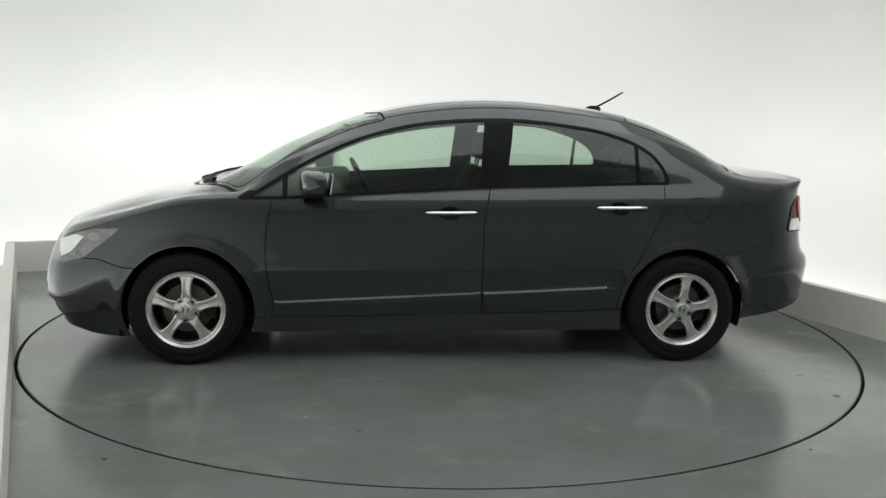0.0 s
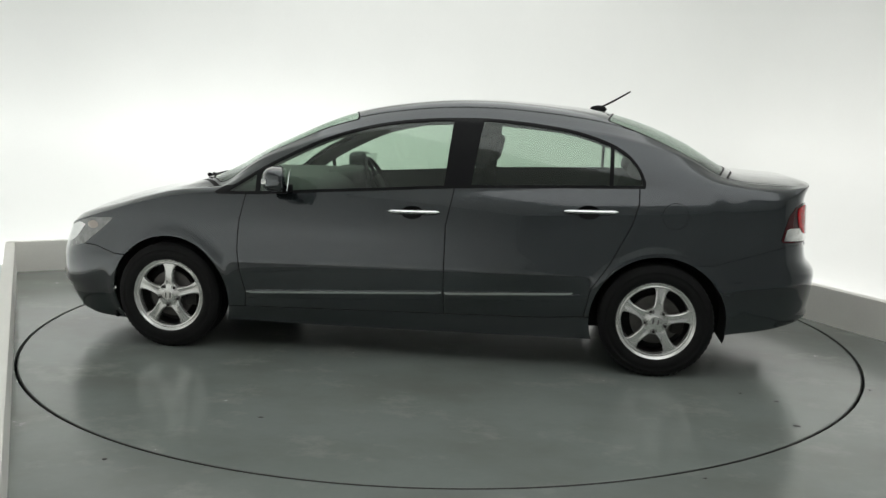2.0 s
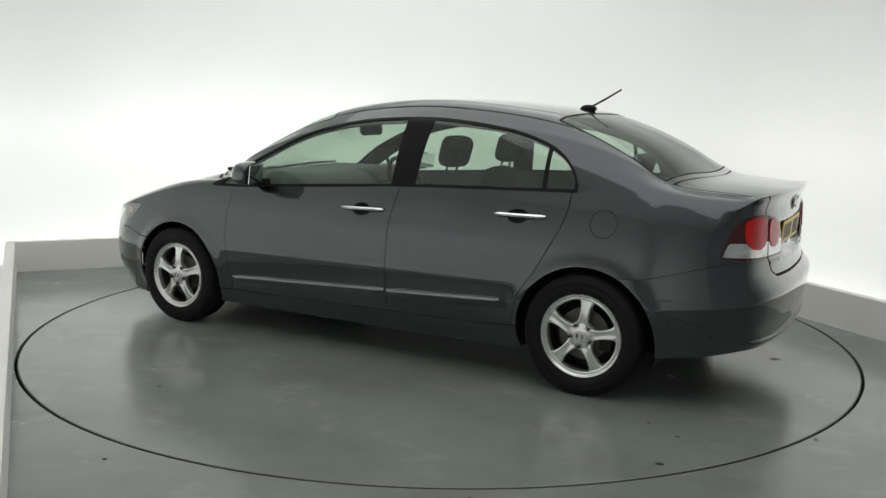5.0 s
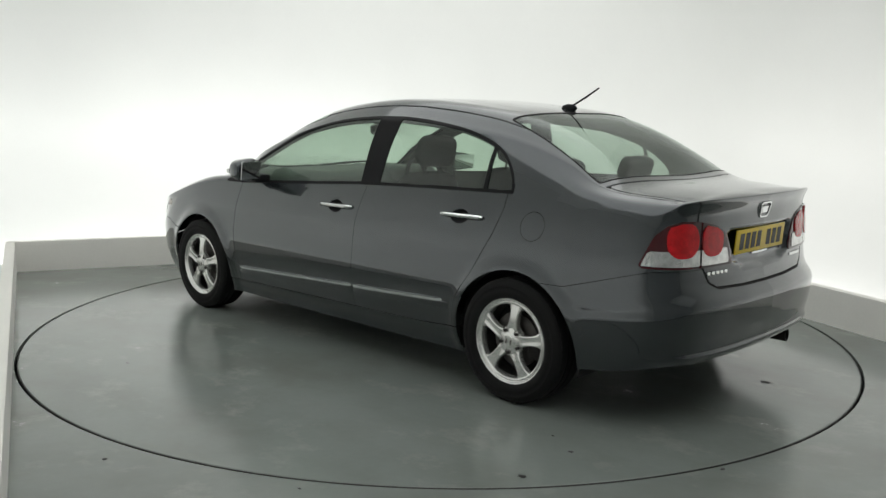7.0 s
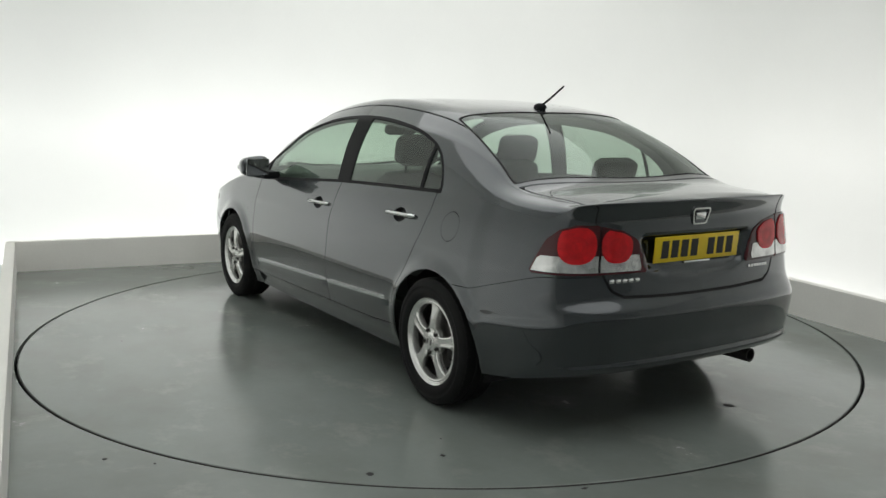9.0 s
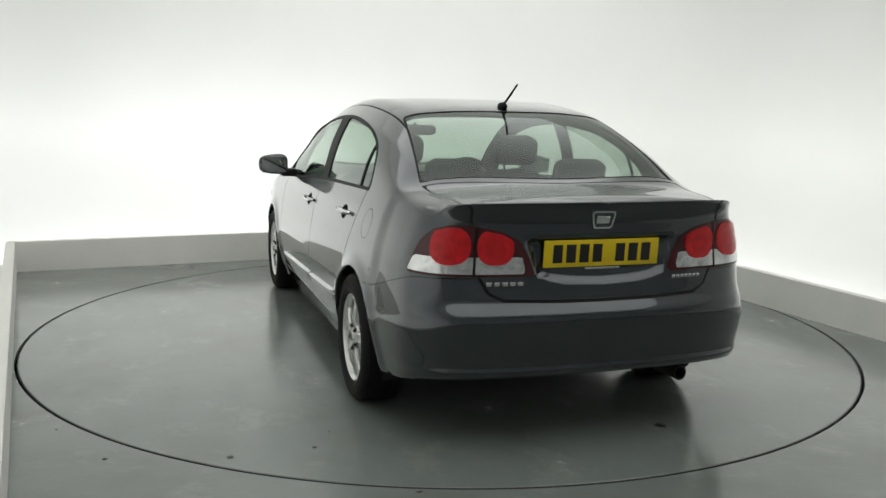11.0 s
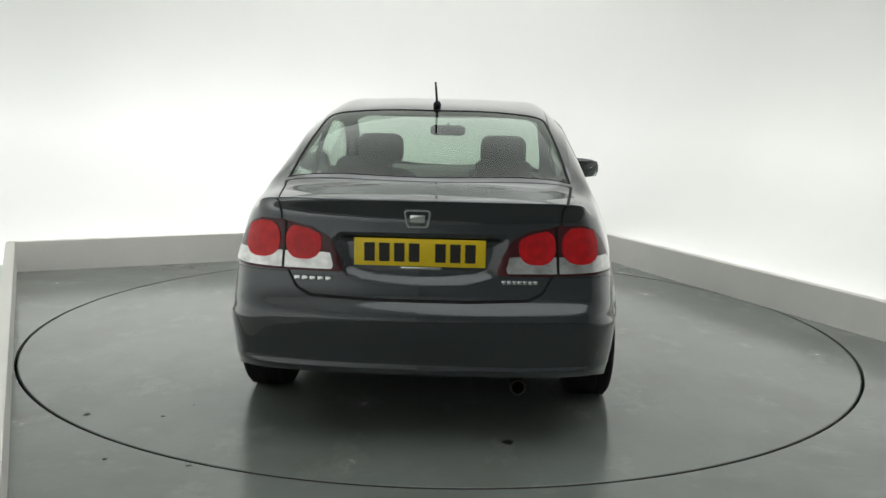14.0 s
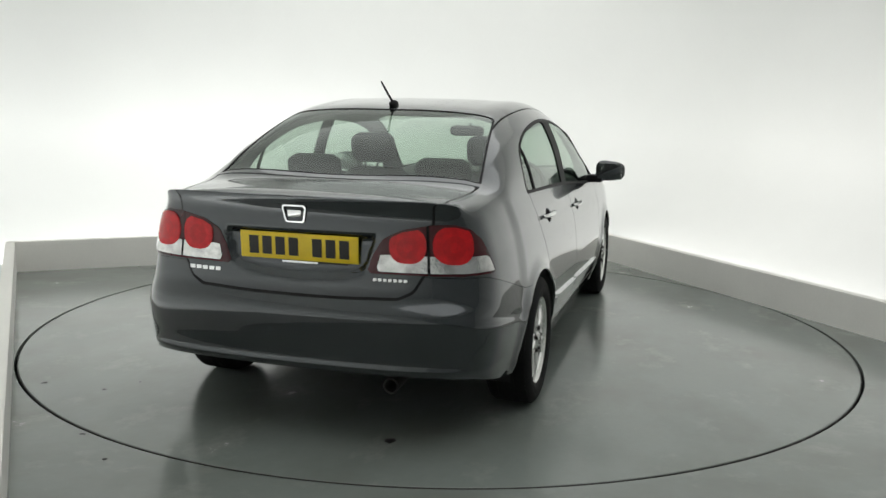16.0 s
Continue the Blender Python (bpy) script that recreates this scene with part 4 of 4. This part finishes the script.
part("centre_block", box(bmesh.new(), (-0.005, -0.030, -0.016), (0.002, 0.030, 0.016), 0.004), CHROME, badge, "plain chrome block")

for y0, y1, z, h in ((0.505, 0.345, 0.688, 0.017), (-0.325, -0.470, 0.692, 0.016)):
    b = new("boot_badge")
    b.parent = car
    tagged(b, "small chrome badge on the boot lid")
    n = 5 if y0 > 0 else 7
    for k in range(n):
        ya = y0 + (y1 - y0) * (k + 0.10) / n
        yb = y0 + (y1 - y0) * (k + 0.88) / n
        x = rear_x((ya + yb) / 2, z)
        bm = box(bmesh.new(), (x - 0.005, min(ya, yb), z - h / 2), (x + 0.004, max(ya, yb), z + h / 2), 0.003)
        part("badge_bar", bm, CHROME, b)

fp = new("front_number_plate")
fp.parent = car
fp.matrix_basis = pose(2.212, 0.0, 0.40, 0, -6, 0)
tagged(fp, "white front number plate in a black holder")
part("plate", box(bmesh.new(), (-0.003, -0.260, -0.0555), (0.003, 0.260, 0.0555), 0.002), WHITE, fp, "reflective white plate")
part("plate_backing", box(bmesh.new(), (-0.022, -0.270, -0.066), (-0.0035, 0.270, 0.066), 0.004), INK, fp, "black plate holder")
for yy in (-0.199, -0.140, -0.081, -0.022, 0.082, 0.141, 0.200):
    part("character_bar", box(bmesh.new(), (0.0030, yy - 0.021, -0.0375), (0.0042, yy + 0.021, 0.0375), 0.0), INK, fp)

# exhaust
bm = lathe([(0.026, 0.0), (0.032, 0.0), (0.032, 0.16), (0.026, 0.16), (0.026, 0.0)], 20)
ex = part("exhaust_pipe", bm, METAL, car, "dull steel exhaust tail pipe")
ex.matrix_basis = pose(-2.135, -0.405, 0.262, 0, 0, -90 + 4)
part("silencer", box(bmesh.new(), (-2.0, -0.60, 0.255), (-1.65, -0.15, 0.34), 0.05), METAL, car, "dull steel silencer box")

# aerial
aer = new("aerial")
aer.parent = car
tagged(aer, "short black roof aerial leaning back")
z0 = float(Z_TOP(-1.01))
bm = bmesh.new()
bmesh.ops.create_uvsphere(bm, u_segments=16, v_segments=10, radius=1)
for v in bm.verts:
    v.co = Vector((-1.015 + v.co.x * 0.050, v.co.y * 0.020, z0 + 0.006 + v.co.z * 0.022))
part("base", bm, BLACK, aer, "black aerial foot")
part("mast", tube([(-1.03, 0, z0 + 0.016), (-1.12, 0, z0 + 0.065), (-1.20, 0, z0 + 0.113)], [0.006, 0.0055, 0.0045], 8), BLACK, aer, "thin black mast")

# wipers, lying along the foot of the screen
for y0, y1 in ((0.48, -0.10), (-0.02, -0.56)):
    w = new("wiper")
    w.parent = car
    tagged(w, "black windscreen wiper at rest")

    def foot(y, up, lift):
        x = 1.40 - 0.27 * (y / 0.66) ** 2 - up
        return (x, y, top_z(x, y) + lift)

    steps = [y0 + (y1 - y0) * k / 8 for k in range(9)]
    part("arm", tube([foot(y, 0.02 + 0.03 * k / 8, 0.016) for k, y in enumerate(steps[:7])], [0.013, 0.012, 0.010, 0.009, 0.008, 0.007, 0.006], 6), BLACK, w)
    part("blade", tube([foot(y, 0.055, 0.012) for y in steps[1:]], 0.008, 6), BLACK, w)

# ---- the cabin ----
def cushion(lo, hi, bevel=0.05):
    bm = box(bmesh.new(), lo, hi)
    bmesh.ops.subdivide_edges(bm, edges=bm.edges[:], cuts=3, use_grid_fill=True)
    mid = Vector([(a + b) / 2 for a, b in zip(lo, hi)])
    half = Vector([(b - a) / 2 for a, b in zip(lo, hi)])
    for v in bm.verts:
        q = Vector([(v.co[i] - mid[i]) / half[i] for i in range(3)])
        r = max((abs(q.x) ** 4 + abs(q.y) ** 4 + abs(q.z) ** 4) ** 0.25, 1e-6)
        big = max(abs(q.x), abs(q.y), abs(q.z))
        q = q * (big / r)
        v.co = mid + Vector([q[i] * half[i] for i in range(3)])
    bmesh.ops.subdivide_edges(bm, edges=bm.edges[:], cuts=1, use_grid_fill=True, smooth=0.6)
    return bm


def leaned(bm, pivot, degrees_back):
    bmesh.ops.rotate(bm, verts=bm.verts[:], cent=pivot, matrix=Matrix.Rotation(radians(-degrees_back), 3, "Y"))
    return bm


def front_seat(y):
    s = new("front_seat")
    s.parent = car
    tagged(s, "grey fabric front seat with a head restraint")
    part("seat_cushion", cushion((-0.20, y - 0.25, 0.34), (0.36, y + 0.25, 0.52)), FABRIC, s)
    piv = (-0.20, y, 0.48)
    part("backrest", leaned(cushion((-0.26, y - 0.24, 0.46), (-0.13, y + 0.24, 1.02)), piv, 14), FABRIC, s)
    h = part("head_restraint", leaned(cushion((-0.255, y - 0.135, 1.06), (-0.155, y + 0.135, 1.235)), piv, 14), FABRIC, s, "grey padded head restraint")
    for d in (-0.06, 0.06):
        part("post", leaned(tube([(-0.205, y + d, 0.98), (-0.205, y + d, 1.10)], 0.007), piv, 14), METAL, s)


front_seat(0.36)
front_seat(-0.36)
rear = new("rear_seat")
rear.parent = car
tagged(rear, "grey fabric rear bench with head restraints")
part("seat_cushion", cushion((-1.12, -0.64, 0.36), (-0.60, 0.64, 0.54)), FABRIC, rear)
part("backrest", leaned(cushion((-1.16, -0.64, 0.48), (-1.03, 0.64, 1.04)), (-1.1, 0, 0.5), 22), FABRIC, rear)
for y in (0.34, -0.34):
    part("head_restraint", leaned(cushion((-1.20, y - 0.14, 1.03), (-1.11, y + 0.14, 1.155)), (-1.1, 0, 0.8), 18), FABRIC, rear, "low grey head restraint")
bm = bmesh.new()
box(bm, (-1.74, -0.62, 0.955), (-1.26, 0.62, 0.975), 0.005)
part("parcel_shelf", bm, TRIM, car, "dark grey parcel shelf")
bm = cushion((-1.70, -0.10, 0.97), (-1.62, 0.10, 1.02))
part("high_brake_light", bm, TRIM, car, "dark brake light housing on the shelf")
bm = cushion((0.52, -0.72, 0.60), (1.22, 0.72, 0.945))
part("dashboard", bm, DASH, car, "light grey dashboard")
bm = cushion((0.50, -0.58, 0.86), (0.72, -0.14, 0.965))
part("instrument_hood", bm, DASH, car, "hood over the instruments")
st = new("steering_wheel")
st.parent = car
st.matrix_basis = pose(0.40, -0.36, 0.86, 0, -62, 0) @ pose(0, 0, 0, 0, 0, 0)
tagged(st, "black steering wheel on the driver's side")
ringpts = [(0.185 * math.cos(2 * math.pi * k / 36), 0.185 * math.sin(2 * math.pi * k / 36), 0) for k in range(37)]
part("wheel_rim", tube(ringpts, 0.015, 8), BLACK, st)
part("boss", cushion((-0.07, -0.09, -0.03), (0.06, 0.09, 0.02)), BLACK, st)
for a in (0, 120, 240):
    part("wheel_spoke", tube([(0.05 * math.cos(radians(a)), 0.05 * math.sin(radians(a)), 0), (0.18 * math.cos(radians(a)), 0.18 * math.sin(radians(a)), 0)], 0.014, 6), BLACK, st)
im = new("interior_mirror")
im.parent = car
tagged(im, "black interior mirror behind the windscreen")
part("shell", cushion((0.44, -0.12, 1.185), (0.475, 0.12, 1.255)), BLACK, im)
part("stem", tube([(0.47, 0, 1.235), (0.55, 0, 1.262)], 0.01), BLACK, im)


# ---- what turns ----
def heading(t):
    return 3.2421 - 0.1224 * t


def motions():
    """The turntable and the car on it turn together at an even pace."""
    rows_table, rows_car = [], []
    for k in range(17):
        t = float(k)
        turn = Matrix.Rotation(heading(t), 4, "Z")
        rows_table.append((t, turn))
        rows_car.append((t, turn @ Matrix.Translation((0.0869, 0.0021, 0.0))))
    walk(turntable, rows_table)
    walk(car, rows_car)


motions()
